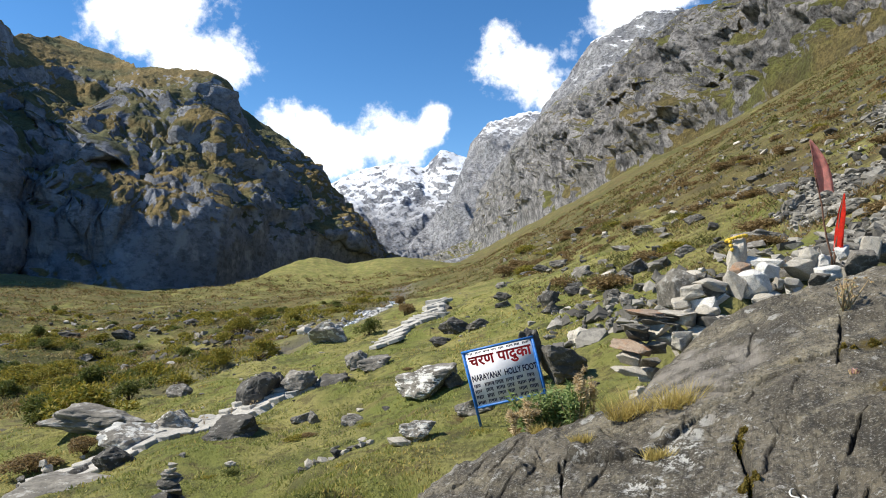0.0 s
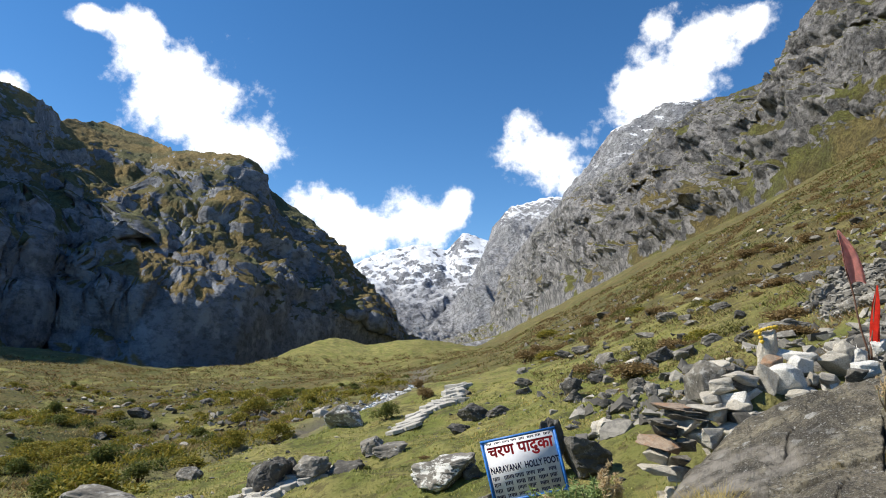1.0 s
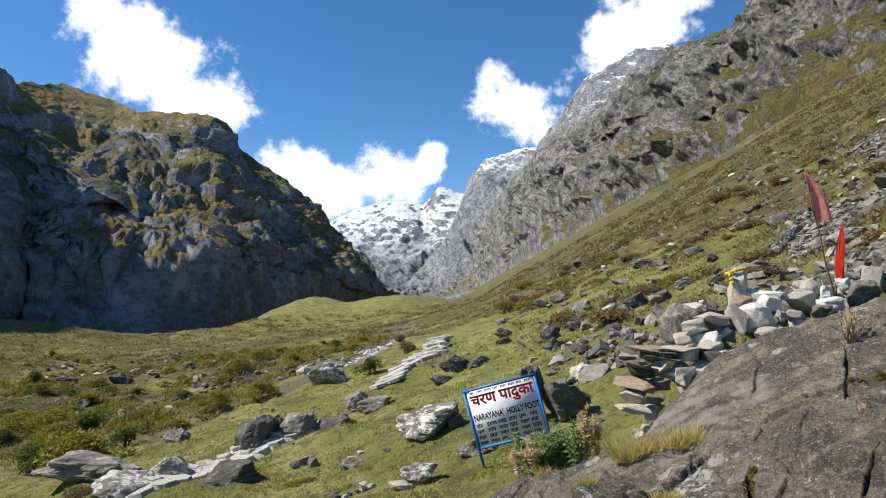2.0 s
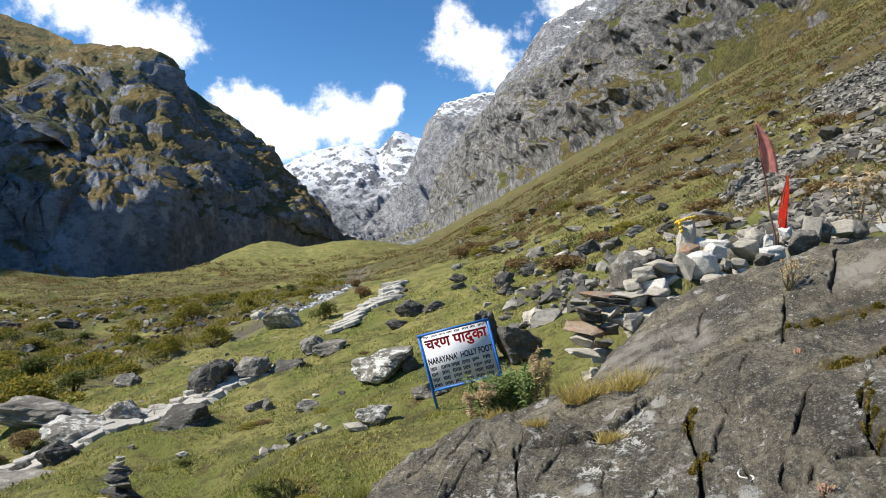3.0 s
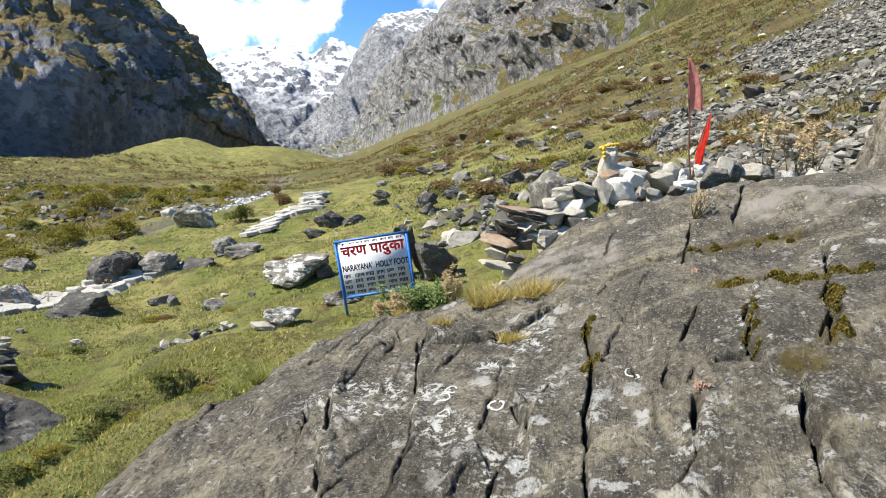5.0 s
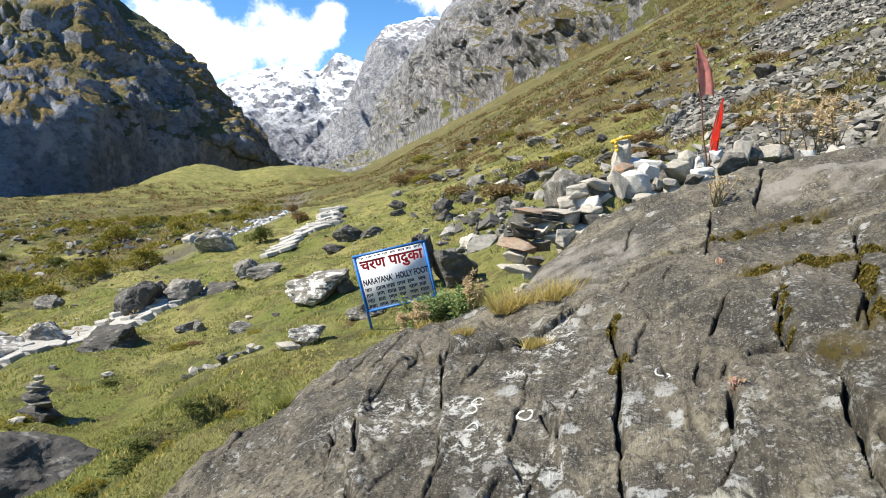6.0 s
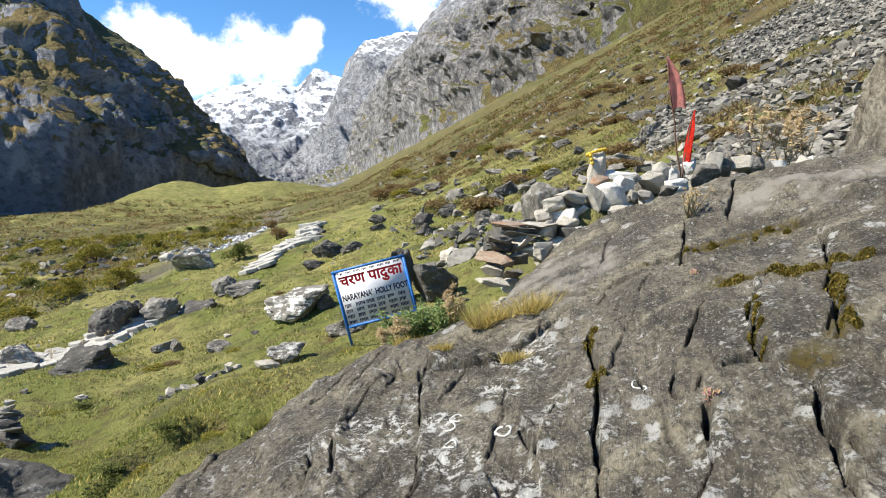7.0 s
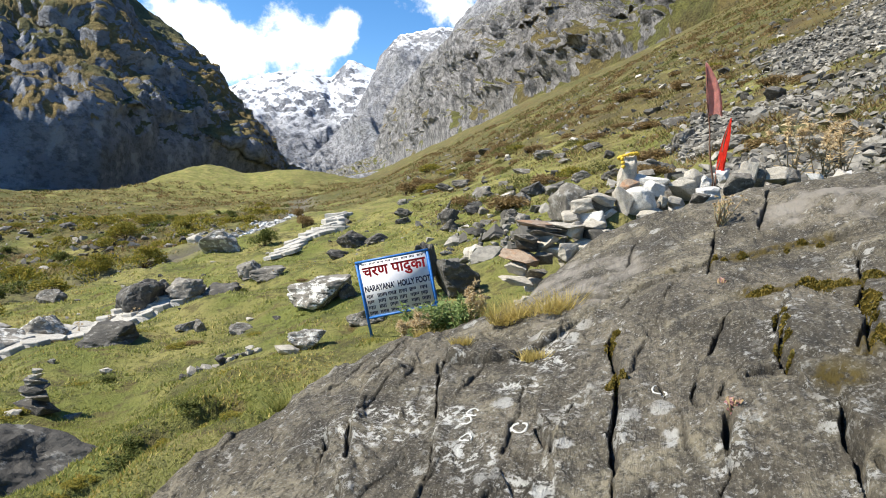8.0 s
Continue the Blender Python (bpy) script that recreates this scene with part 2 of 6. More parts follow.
def mat_mountain(name, grass, gold, rock, pale, snow_from=None, scale=1.0, flat=0.62, turf=None, seams=0.75):
    """Rock on steep faces, turf on ledges, snow above a height where it can lie."""
    k = Mat(name, 0.95)
    s = 1.0 / scale
    nz = k.axis(k.geo.outputs["Normal"], 2)
    n1, n2, n3 = k.noise(0.012 * s, 8, 0.6), k.noise(0.06 * s, 8, 0.65), k.noise(0.03 * s, 8, 0.7, stretch=(1.0, 1.0, 0.8))
    r = k.mix(k.ramp(n3, 0.38, 0.62), rock, pale)
    r = k.mix(k.ramp(k.noise(0.25 * s, 8, 0.75, stretch=(0.8, 0.8, 1.2)), 0.38, 0.56), k.mix(seams, r, (0.03, 0.03, 0.03)), r)
    r = k.mix(k.math("MULTIPLY", k.ramp(k.noise(0.09 * s, 6, 0.6), 0.54, 0.64), 0.6), r, tuple(min(1, v * 1.35) for v in pale))
    g = k.mix(k.ramp(n1, 0.42, 0.58), grass, gold)
    g = k.mix(k.ramp(n2, 0.40, 0.62), k.mix(seams * 0.6, g, (0.02, 0.025, 0.01)), g)
    g = k.mix(k.ramp(k.noise(0.5 * s, 7, 0.7), 0.42, 0.58), k.mix(seams * 0.8, g, (0.05, 0.04, 0.018)), g)
    lie = k.math("ADD", nz, k.math("MULTIPLY", k.math("SUBTRACT", n2, 0.5), 0.75))
    if turf:
        lie = k.math("ADD", k.math("ADD", lie, k.attr(turf)), k.math("MULTIPLY", k.math("SUBTRACT", k.noise(0.02 * s, 3, 0.5), 0.5), 1.1))
    c = k.mix(k.ramp(lie, flat - 0.06, flat + 0.06), r, g)
    if snow_from is not None:
        z = k.axis(k.pos, 2)
        hi = k.math("ADD", z, k.math("MULTIPLY", k.math("SUBTRACT", n1, 0.5), snow_from[1] * 3))
        up = k.ramp(hi, snow_from[0] - snow_from[1], snow_from[0] + snow_from[1])
        lay = k.math("ADD", k.math("ADD", nz, k.math("MULTIPLY", k.math("SUBTRACT", n2, 0.5), 1.3)),
                     k.math("MULTIPLY", k.math("SUBTRACT", n3, 0.5), 0.7))
        c = k.mix(k.math("MULTIPLY", up, k.ramp(lay, snow_from[2], snow_from[2] + 0.14)), c, (0.86, 0.88, 0.92))
    k.bump(k.math("ADD", k.noise(0.12 * s, 8, 0.7), k.noise(0.4 * s, 6, 0.7)), 1.0, 4.0 * scale)
    return k.done(c)


def mat_rock(name, dark, light, lichen=0.3, scale=1.0, rust=0.0):
    """Field stone: banded grain, pale lichen spots, dark weathering."""
    k = Mat(name, 0.88)
    n1, n2 = k.noise(2.2 * scale, 7, 0.65, vec=k.obj), k.noise(14 * scale, 6, 0.7, vec=k.obj)
    c = k.mix(k.ramp(n1, 0.33, 0.66), dark, light)
    c = k.mix(k.ramp(k.info.outputs["Random"], 0.0, 1.0, False), k.mix(0.45, c, dark), k.mix(0.25, c, light))
    c = k.mix(k.ramp(n2, 0.3, 0.55), k.mix(0.5, c, (0.04, 0.04, 0.038)), c)
    if rust:
        c = k.mix(k.math("MULTIPLY", k.ramp(k.noise(1.3 * scale, 4, vec=k.obj), 0.5, 0.62), rust), c, (0.36, 0.20, 0.11))
    if lichen:
        spots = k.math("MULTIPLY", k.ramp(k.noise(5.5 * scale, 7, 0.7, vec=k.obj), 0.58 - 0.10 * lichen, 0.64 - 0.10 * lichen), lichen)
        c = k.mix(spots, c, (0.60, 0.59, 0.54))
    k.bump(k.math("ADD", n1, k.math("MULTIPLY", n2, 0.6)), 0.8, 0.05 / scale)
    return k.done(c)


def mat_slab():
    k = Mat("weathered_schist", 0.82)
    grain = k.noise(3.0, 8, 0.65, stretch=(1.0, 0.35, 1.0))
    streak = k.noise(2.0, 7, 0.6, stretch=(0.55, 2.6, 1.0), dist=0.6)
    fine = k.noise(38, 6, 0.75)
    c = k.mix(k.ramp(grain, 0.32, 0.68), (0.100, 0.086, 0.061), (0.285, 0.246, 0.176))
    # dark and pale bands along the cleavage
    turn = k.nt.nodes.new("ShaderNodeMapping")
    turn.inputs["Rotation"].default_value = (0, 0, radians(-61))
    k.put(turn.inputs["Vector"], k.pos)
    bands = k.noise(4.5, 8, 0.7, vec=turn.outputs[0], stretch=(0.35, 2.2, 1.0), dist=0.4)
    c = k.mix(k.math("MULTIPLY", k.ramp(bands, 0.40, 0.52), 0.8), k.mix(0.55, c, (0.045, 0.039, 0.031)), c)
    threads = k.noise(11, 7, 0.75, vec=turn.outputs[0], stretch=(0.3, 3.0, 1.0), dist=0.3)
    c = k.mix(k.math("MULTIPLY", k.ramp(threads, 0.54, 0.61), 0.5), c, (0.04, 0.035, 0.029))
    c = k.mix(k.ramp(streak, 0.50, 0.68), c, (0.315, 0.275, 0.19))
    c = k.mix(k.math("MULTIPLY", k.ramp(k.noise(1.1, 6, 0.6), 0.50, 0.66), 0.75), c, (0.090, 0.077, 0.058))
    c = k.mix(k.math("MULTIPLY", k.ramp(k.noise(9, 8, 0.8, stretch=(1.0, 0.45, 1.0)), 0.50, 0.62), 0.75), c, (0.055, 0.050, 0.039))
    c = k.mix(k.ramp(fine, 0.34, 0.56), k.mix(0.78, c, (0.028, 0.025, 0.021)), c)
    c = k.mix(k.math("MULTIPLY", k.ramp(k.noise(2.6, 7, 0.7, stretch=(1.3, 0.5, 1.0)), 0.54, 0.64), 0.65), c, (0.05, 0.045, 0.037))
    c = k.mix(k.math("MULTIPLY", k.ramp(k.noise(95, 4, 0.7), 0.53, 0.64), 0.6), c, (0.38, 0.36, 0.31))
    # pale crust lichen in rosettes and flecks
    warm = k.noise(7, 5, 0.6)
    spots = k.math("SUBTRACT", k.cells(6.5), k.math("MULTIPLY", k.math("SUBTRACT", warm, 0.5), 0.9))
    where = k.ramp(k.noise(0.95, 4, 0.5), 0.47, 0.58)
    lich = k.math("MULTIPLY", k.math("MULTIPLY", k.ramp(spots, 0.27, 0.20), where), k.ramp(fine, 0.36, 0.5))
    c = k.mix(k.math("MULTIPLY", lich, 0.85), c, (0.52, 0.51, 0.47))
    lich2 = k.math("MULTIPLY", k.attr("crust"), k.ramp(k.noise(30, 6, 0.75), 0.51, 0.57))
    c = k.mix(lich2, c, (0.60, 0.59, 0.54))
    fleck = k.math("MULTIPLY", k.ramp(k.noise(24, 6, 0.7), 0.60, 0.65), 0.8)
    c = k.mix(fleck, c, (0.48, 0.47, 0.43))
    c = k.mix(k.math("MULTIPLY", k.attr("pale"), k.ramp(k.noise(9, 8, 0.75, stretch=(1.8, 0.6, 1)), 0.46, 0.60)), c, (0.47, 0.44, 0.35))
    c = k.mix(k.math("MULTIPLY", k.attr("worn"), k.ramp(k.noise(5, 6, 0.6), 0.35, 0.6)), c, (0.31, 0.28, 0.235))
    c = k.mix(k.math("MULTIPLY", k.attr("crack"), 0.8), c, (0.028, 0.025, 0.02))
    c = k.mix(k.math("MULTIPLY", k.attr("moss"), k.ramp(k.noise(30, 4, 0.7), 0.35, 0.55)), c, (0.115, 0.085, 0.02))
    c = k.mix(k.math("MULTIPLY", k.attr("vermilion"), k.ramp(k.noise(22, 5, 0.7), 0.42, 0.6)), c, (0.52, 0.19, 0.10))
    k.bump(k.math("ADD", k.math("ADD", grain, k.math("MULTIPLY", fine, 0.8)), k.math("MULTIPLY", k.math("ADD", streak, k.math("MULTIPLY", threads, 1.5)), 0.8)), 1.0, 0.03)
    return k.done(c)


TURF = mat_ground()
SLAB = mat_slab()
# rock base tinted blue and lifted to stand in for aerial haze
MT_LEFT = mat_mountain("haze_tinted_crag", (0.165, 0.17, 0.08), (0.33, 0.245, 0.10), (0.215, 0.235, 0.275), (0.36, 0.375, 0.41), None, 0.7, 0.70, "turf", 0.5)
MT_CLIFF = mat_mountain("cliff_band", (0.17, 0.175, 0.05), (0.21, 0.165, 0.065), (0.12, 0.119, 0.122), (0.34, 0.327, 0.318), None, 0.45, 0.76, "turf")
MT_PEAK = mat_mountain("snowy_grey_peak", (0.30, 0.30, 0.31), (0.33, 0.33, 0.335), (0.19, 0.195, 0.215), (0.37, 0.37, 0.38), (640, 110, 0.70), 2.0, 0.9)
MT_SNOW = mat_mountain("glacier_ridge", (0.32, 0.32, 0.33), (0.36, 0.36, 0.36), (0.19, 0.20, 0.23), (0.36, 0.365, 0.385), (330, 120, 0.63), 3.0, 0.95)
ROCK = mat_rock("field_stone", (0.095, 0.086, 0.072), (0.30, 0.275, 0.23), 0.35)
# dark stone, base lowered further to carry the deep shade of boulder fronts
ROCK_DARK = mat_rock("dark_boulder", (0.045, 0.042, 0.038), (0.155, 0.143, 0.122), 0.22)
ROCK_PALE = mat_rock("pale_stone", (0.40, 0.36, 0.29), (0.62, 0.57, 0.48), 0.3, 2.0)
ROCK_WHITE = mat_rock("white_marble_stone", (0.66, 0.63, 0.57), (0.84, 0.82, 0.77), 0.2, 2.0)
ROCK_BROWN = mat_rock("rusty_slate", (0.24, 0.17, 0.12), (0.40, 0.31, 0.23), 0.2, 2.0, 0.8)
ROCK_PIED = mat_rock("lichened_boulder", (0.11, 0.10, 0.083), (0.36, 0.33, 0.28), 0.85, 0.8)


def mat_plain(name, col, rough=0.6, var=0.25, scale=12.0, through=0.0):
    """Paint, cloth or leaf: one colour, faded and stained a little."""
    k = Mat(name, rough)
    n = k.noise(scale, 6, 0.65, vec=k.obj)
    dark = tuple(v * (1 - var) for v in col)
    light = tuple(min(1, v * (1 + var * 0.5)) for v in col)
    c = k.mix(k.ramp(n, 0.3, 0.7), dark, light)
    k.bump(n, 0.2, 0.004)
    m = k.done(c)
    if through:
        t = k.nt.nodes.new("ShaderNodeBsdfTranslucent")
        k.put(t.inputs["Color"], c)
        mx = k.nt.nodes.new("ShaderNodeMixShader")
        mx.inputs[0].default_value = through
        k.nt.links.new(k.b.outputs[0], mx.inputs[1])
        k.nt.links.new(t.outputs[0], mx.inputs[2])
        k.nt.links.new(mx.outputs[0], k.nt.nodes["Material Output"].inputs["Surface"])
    return m


def mat_leaf(name, a, b):
    """Leaves and blades: hue varies from leaf to leaf."""
    k = Mat(name, 0.7)
    c = k.mix(k.geo.outputs["Random Per Island"], a, b)
    m = k.done(c)
    t = k.nt.nodes.new("ShaderNodeBsdfTranslucent")
    k.put(t.inputs["Color"], c)
    mx = k.nt.nodes.new("ShaderNodeMixShader")
    mx.inputs[0].default_value = 0.35
    k.nt.links.new(k.b.outputs[0], mx.inputs[1])
    k.nt.links.new(t.outputs[0], mx.inputs[2])
    k.nt.links.new(mx.outputs[0], k.nt.nodes["Material Output"].inputs["Surface"])
    return m


GRASS = mat_leaf("short_grass", (0.17, 0.205, 0.045), (0.42, 0.385, 0.125))
BANK_GRASS = mat_leaf("mossy_grass", (0.13, 0.17, 0.03), (0.33, 0.32, 0.075))
STRAW = mat_leaf("dry_straw", (0.36, 0.28, 0.08), (0.58, 0.46, 0.16))
LEAF_GOLD = mat_leaf("yellowing_leaves", (0.13, 0.15, 0.025), (0.34, 0.26, 0.04))
LEAF_DARK = mat_leaf("dark_leaves", (0.07, 0.10, 0.025), (0.17, 0.17, 0.04))
LEAF_RUST = mat_leaf("rusty_heath", (0.15, 0.10, 0.045), (0.30, 0.21, 0.09))
LEAF_PINK = mat_leaf("pink_rosettes", (0.30, 0.10, 0.11), (0.50, 0.28, 0.26))
LEAF_SILVER = mat_leaf("feathery_green_leaves", (0.13, 0.20, 0.06), (0.30, 0.36, 0.14))
SEED = mat_leaf("dried_seed_heads", (0.42, 0.31, 0.17), (0.68, 0.55, 0.34))
MOSS = mat_leaf("cushion_moss", (0.10, 0.09, 0.02), (0.24, 0.17, 0.03))
STALK = mat_plain("straw_stalk", (0.32, 0.235, 0.125), 0.9, 0.35, 30)
TWIG = mat_plain("brown_twig", (0.13, 0.085, 0.05), 0.9, 0.4, 30)
BLUE = mat_plain("blue_gloss_paint", (0.035, 0.17, 0.50), 0.45, 0.35, 25)
WHITE = mat_plain("white_enamel", (0.76, 0.75, 0.78), 0.75, 0.10, 9)
RED = mat_plain("red_lettering", (0.50, 0.02, 0.03), 0.5, 0.2)
INK = mat_plain("dark_blue_lettering", (0.02, 0.022, 0.06), 0.5, 0.2)
CLOTH_RED = mat_plain("red_flag_cloth", (0.80, 0.075, 0.045), 0.85, 0.2, 20, 0.6)
CLOTH_FADED = mat_plain("faded_flag_cloth", (0.84, 0.46, 0.41), 0.85, 0.25, 20, 0.6)
POLE = mat_plain("weathered_stick", (0.14, 0.075, 0.05), 0.85, 0.3, 30)
MARIGOLD = mat_plain("marigold_petals", (0.62, 0.42, 0.05), 0.8, 0.3, 60)
FLAG = mat_rock("paving_stone", (0.36, 0.34, 0.295), (0.53, 0.505, 0.45), 0.3, 1.5)


def mat_water():
    k = Mat("running_water", 0.12)
    foam = k.ramp(k.noise(3.2, 7, 0.7), 0.50, 0.64)
    k.bump(k.noise(5, 6, 0.7), 0.6, 0.05)
    return k.done(k.mix(foam, (0.10, 0.12, 0.11), (0.75, 0.77, 0.78)), k.math("ADD", 0.12, k.math("MULTIPLY", foam, 0.6)))


WATER = mat_water()

# ---- mesh tools ----
def grid_mesh(name, P, material, attrs=None, wrap=False):
    """A smooth sheet from an array of places (rows, columns, 3)."""
    nr, nc = P.shape[:2]
    idx = np.arange(nr * nc).reshape(nr, nc)
    if wrap:
        idx = np.concatenate([idx, idx[:, :1]], 1)
    quads = np.stack([idx[:-1, :-1], idx[:-1, 1:], idx[1:, 1:], idx[1:, :-1]], -1).reshape(-1, 4)
    me = bpy.data.meshes.new(name)
    me.vertices.add(nr * nc)
    me.vertices.foreach_set("co", P.reshape(-1).astype(np.float32))
    me.loops.add(quads.size)
    me.loops.foreach_set("vertex_index", quads.reshape(-1).astype(np.int32))
    me.polygons.add(len(quads))
    me.polygons.foreach_set("loop_start", np.arange(0, quads.size, 4, dtype=np.int32))
    me.update(calc_edges=True)
    me.polygons.foreach_set("use_smooth", np.ones(len(quads), bool))
    for key, val in (attrs or {}).items():
        at = me.attributes.new(key, "FLOAT", "POINT")
        at.data.foreach_set("value", np.clip(val, 0, 1).reshape(-1).astype(np.float32))
    me.materials.append(material)
    return me


def part(name, bm, material, parent=None, label="", flat=False):
    """Links a bmesh as one mesh object, under a thing or under a part."""
    me = bpy.data.meshes.new(name)
    bm.to_mesh(me)
    bm.free()
    if not flat:
        me.polygons.foreach_set("use_smooth", np.ones(len(me.polygons), bool))
    me.materials.append(material)
    ob = new(name, me)
    if parent is not None:
        ob.parent = parent
    if label:
        ob["label"] = label
    return ob


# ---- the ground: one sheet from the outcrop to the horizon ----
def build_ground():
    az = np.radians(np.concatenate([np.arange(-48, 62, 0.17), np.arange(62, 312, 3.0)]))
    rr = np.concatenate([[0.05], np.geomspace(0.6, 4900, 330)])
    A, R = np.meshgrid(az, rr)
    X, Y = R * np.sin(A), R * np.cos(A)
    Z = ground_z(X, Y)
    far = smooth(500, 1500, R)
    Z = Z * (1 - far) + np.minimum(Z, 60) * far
    hill = smooth(4, 22, X + 0.06 * Y) * 0.9
    scree = scree_mask(X, Y)
    wild = np.maximum(smooth(-1.0, -5.0, X - stream_x(Y)) * 0.9, smooth(26, 60, R) * 0.85) * (1 - 0.8 * bump(X, Y, -30, 165, 30, 40))
    dirt = 0.8 * bump(X, Y, 0, 0, 4.0, 3.5) + np.exp(-((X - stream_x(Y)) / 1.6) ** 2) * smooth(15, 30, Y) * (1 - smooth(80, 120, Y))
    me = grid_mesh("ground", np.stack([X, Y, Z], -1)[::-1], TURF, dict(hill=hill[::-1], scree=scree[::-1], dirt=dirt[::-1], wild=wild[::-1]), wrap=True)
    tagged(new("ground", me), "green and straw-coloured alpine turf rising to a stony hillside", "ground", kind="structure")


def scree_mask(x, y):
    """The tongue of broken rock that comes down the hillside."""
    x, y = np.asarray(x, float), np.asarray(y, float)
    a = np.degrees(np.arctan2(x, y))
    d = np.hypot(x, y)
    edge = 28.5 + 0.23 * np.clip(d - 14, 0, 60) + 5 * fbm(x / 6, y / 6, 0, 3, 71)
    return smooth(edge, edge + 3, a) * smooth(9, 13, d) * (1 - smooth(60, 85, d)) * smooth(-0.1, 0.5, fbm(x / 5, y / 5, 0, 3, 77) + 0.45)


def build_mountain(name, crest, foot_d, foot_el, material, label, category, rough, seed, profile=0.8, nu=420, nv=170, back=0.35, relief=(1.0, 1.0), octaves=5, turf=None, crag=1.0, knees=None, apron=0.0, crown=0.0, dip=0.0, block=0.0):
    """A massif between a foot line and a crest line given as (azimuth, elevation, distance) knees, carved by ridged noise."""
    ca = np.array(crest, float)
    az = np.linspace(ca[0, 0], ca[-1, 0], nu)
    el, dc = np.interp(az, ca[:, 0], ca[:, 1]), np.interp(az, ca[:, 0], ca[:, 2])
    fd = np.interp(az, [k[0] for k in foot_d], [k[1] for k in foot_d])
    fe = np.interp(az, [k[0] for k in foot_el], [k[1] for k in foot_el])
    zc, zf = dc * np.tan(np.radians(el)), fd * np.tan(np.radians(fe))
    v = np.linspace(-0.06, 1 + back, nv)
    V, AZ = np.meshgrid(v, np.radians(az), indexing="ij")
    t = np.clip(V, 0, 1)
    over = np.clip(V - 1, 0, 1)
    D = fd + (dc - fd) * V
    s = rough
    X, Y = D * np.sin(AZ), D * np.cos(AZ)
    if knees:
        # ledges and walls: knees share out the rise of the line of sight between foot and crest
        q = t + (0.15 * fbm(X / s * 0.7, Y / s * 0.7, 0, 5, seed + 70, 0.52) + dip * (np.degrees(AZ) + 24)) * np.minimum(t * 8, 1) * (1 - t)
        e = np.interp(np.clip(q, 0, 1), [k[0] for k in knees], [k[1] for k in knees])
        H = (fd + (dc - fd) * t) * np.tan(np.radians(fe + (el - fe) * e))
    else:
        H = zf + (zc - zf) * t ** profile
    H = H - (zc - zf) * 1.6 * over + (zc - zf) * 0.8 * np.minimum(V, 0)
    # gullies and buttresses: push the face in and out, strongest half way up
    w = np.clip(t * 14, 0, 1) * np.clip((1.0 - t) * 2.2, 0.0, 1)
    tilt = H + 0.45 * X - 0.2 * Y
    g1 = ridged(X / s * 0.7, Y / s * 0.7, tilt / s * 1.6, octaves, seed, 0.52)
    g2 = fbm(X / s * 1.0, Y / s * 1.0, tilt / s * 2.2, octaves + 1, seed + 20, 0.54)
    g3 = ridged(X / s * 3.2, Y / s * 3.2, tilt / s * 6, 5, seed + 40, 0.6)
    bulge = relief[0] * (0.06 * g1 + 0.10 * g2) + relief[1] * 0.02 * g3
    # joint blocks: flat faces that break off in sharp steps, on three scales
    for f, a in ((1.6, 0.045), (3.8, 0.030), (9.0, 0.014)):
        q = 2.4 * fbm(X / s * f, Y / s * f, tilt / s * f * 1.3, 3, seed + int(10 * f), 0.5)
        bulge = bulge + block * a * (np.floor(q) + smooth(0.72, 1.0, q - np.floor(q)))
    P = np.stack([X, Y, H], -1)
    N = np.cross(np.gradient(P, axis=1), np.gradient(P, axis=0))
    N = N / (np.linalg.norm(N, axis=-1, keepdims=True) + 1e-9)
    N = N * np.where(N[..., 2:] < 0, -1, 1)
    out = P + N * (bulge * s * w)[..., None]
    out[..., 2] += crag * (0.016 * s * g2 + 0.012 * s * g3) + 1.6
    attrs = dict(turf=np.broadcast_to(np.interp(az, [k[0] for k in turf], [k[1] for k in turf]), V.shape) + apron * smooth(0.22, 0.0, t) + crown * smooth(0.22, 0.42, t)) if turf else None
    me = grid_mesh(name, out, material, attrs)
    return tagged(new(name, me), label, category, kind="structure")


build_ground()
# the crest left of azimuth -41 is unseen, raised to shade the valley floor
build_mountain("mountain_west", [(-70, 35.5, 320), (-60, 33.5, 330), (-52, 29, 345), (-46, 25, 365), (-41.5, 21.0, 385), (-39.1, 19.4, 400), (-36.5, 18.7, 430), (-34.8, 17.4, 520), (-31.8, 17.9, 600), (-28, 17.0, 580), (-26.2, 16.4, 500), (-22, 16.8, 460),
                           (-20.0, 16.4, 450), (-18.8, 14.4, 440), (-14.2, 11.5, 440), (-11.0, 8.5, 440), (-9.5, 6.0, 440), (-7.1, 3.2, 440), (-3.8, 0.4, 440)],
               [(-70, 190), (-35, 205), (-20, 230), (-12, 300), (-3, 400)], [(-70, -2.2), (-22, -2.0), (-12, -1.2), (-3, -0.6)], MT_LEFT,
               "shaded rocky mountainside with golden turf ledges", "mountain", 80, 3, 0.80, nu=760, nv=380, crown=0.16, dip=0.008, block=0.55,
               knees=[(0, 0), (0.03, 0.26), (0.05, 0.31), (0.16, 0.37), (0.20, 0.52), (0.40, 0.62), (0.43, 0.70), (0.68, 0.80), (0.72, 0.89), (1, 1)],
               relief=(0.9, 0.6), octaves=5, turf=[(-62, 0.0), (-40, 0.02), (-26, 0.08), (-3, 0.12)], crag=1.3)
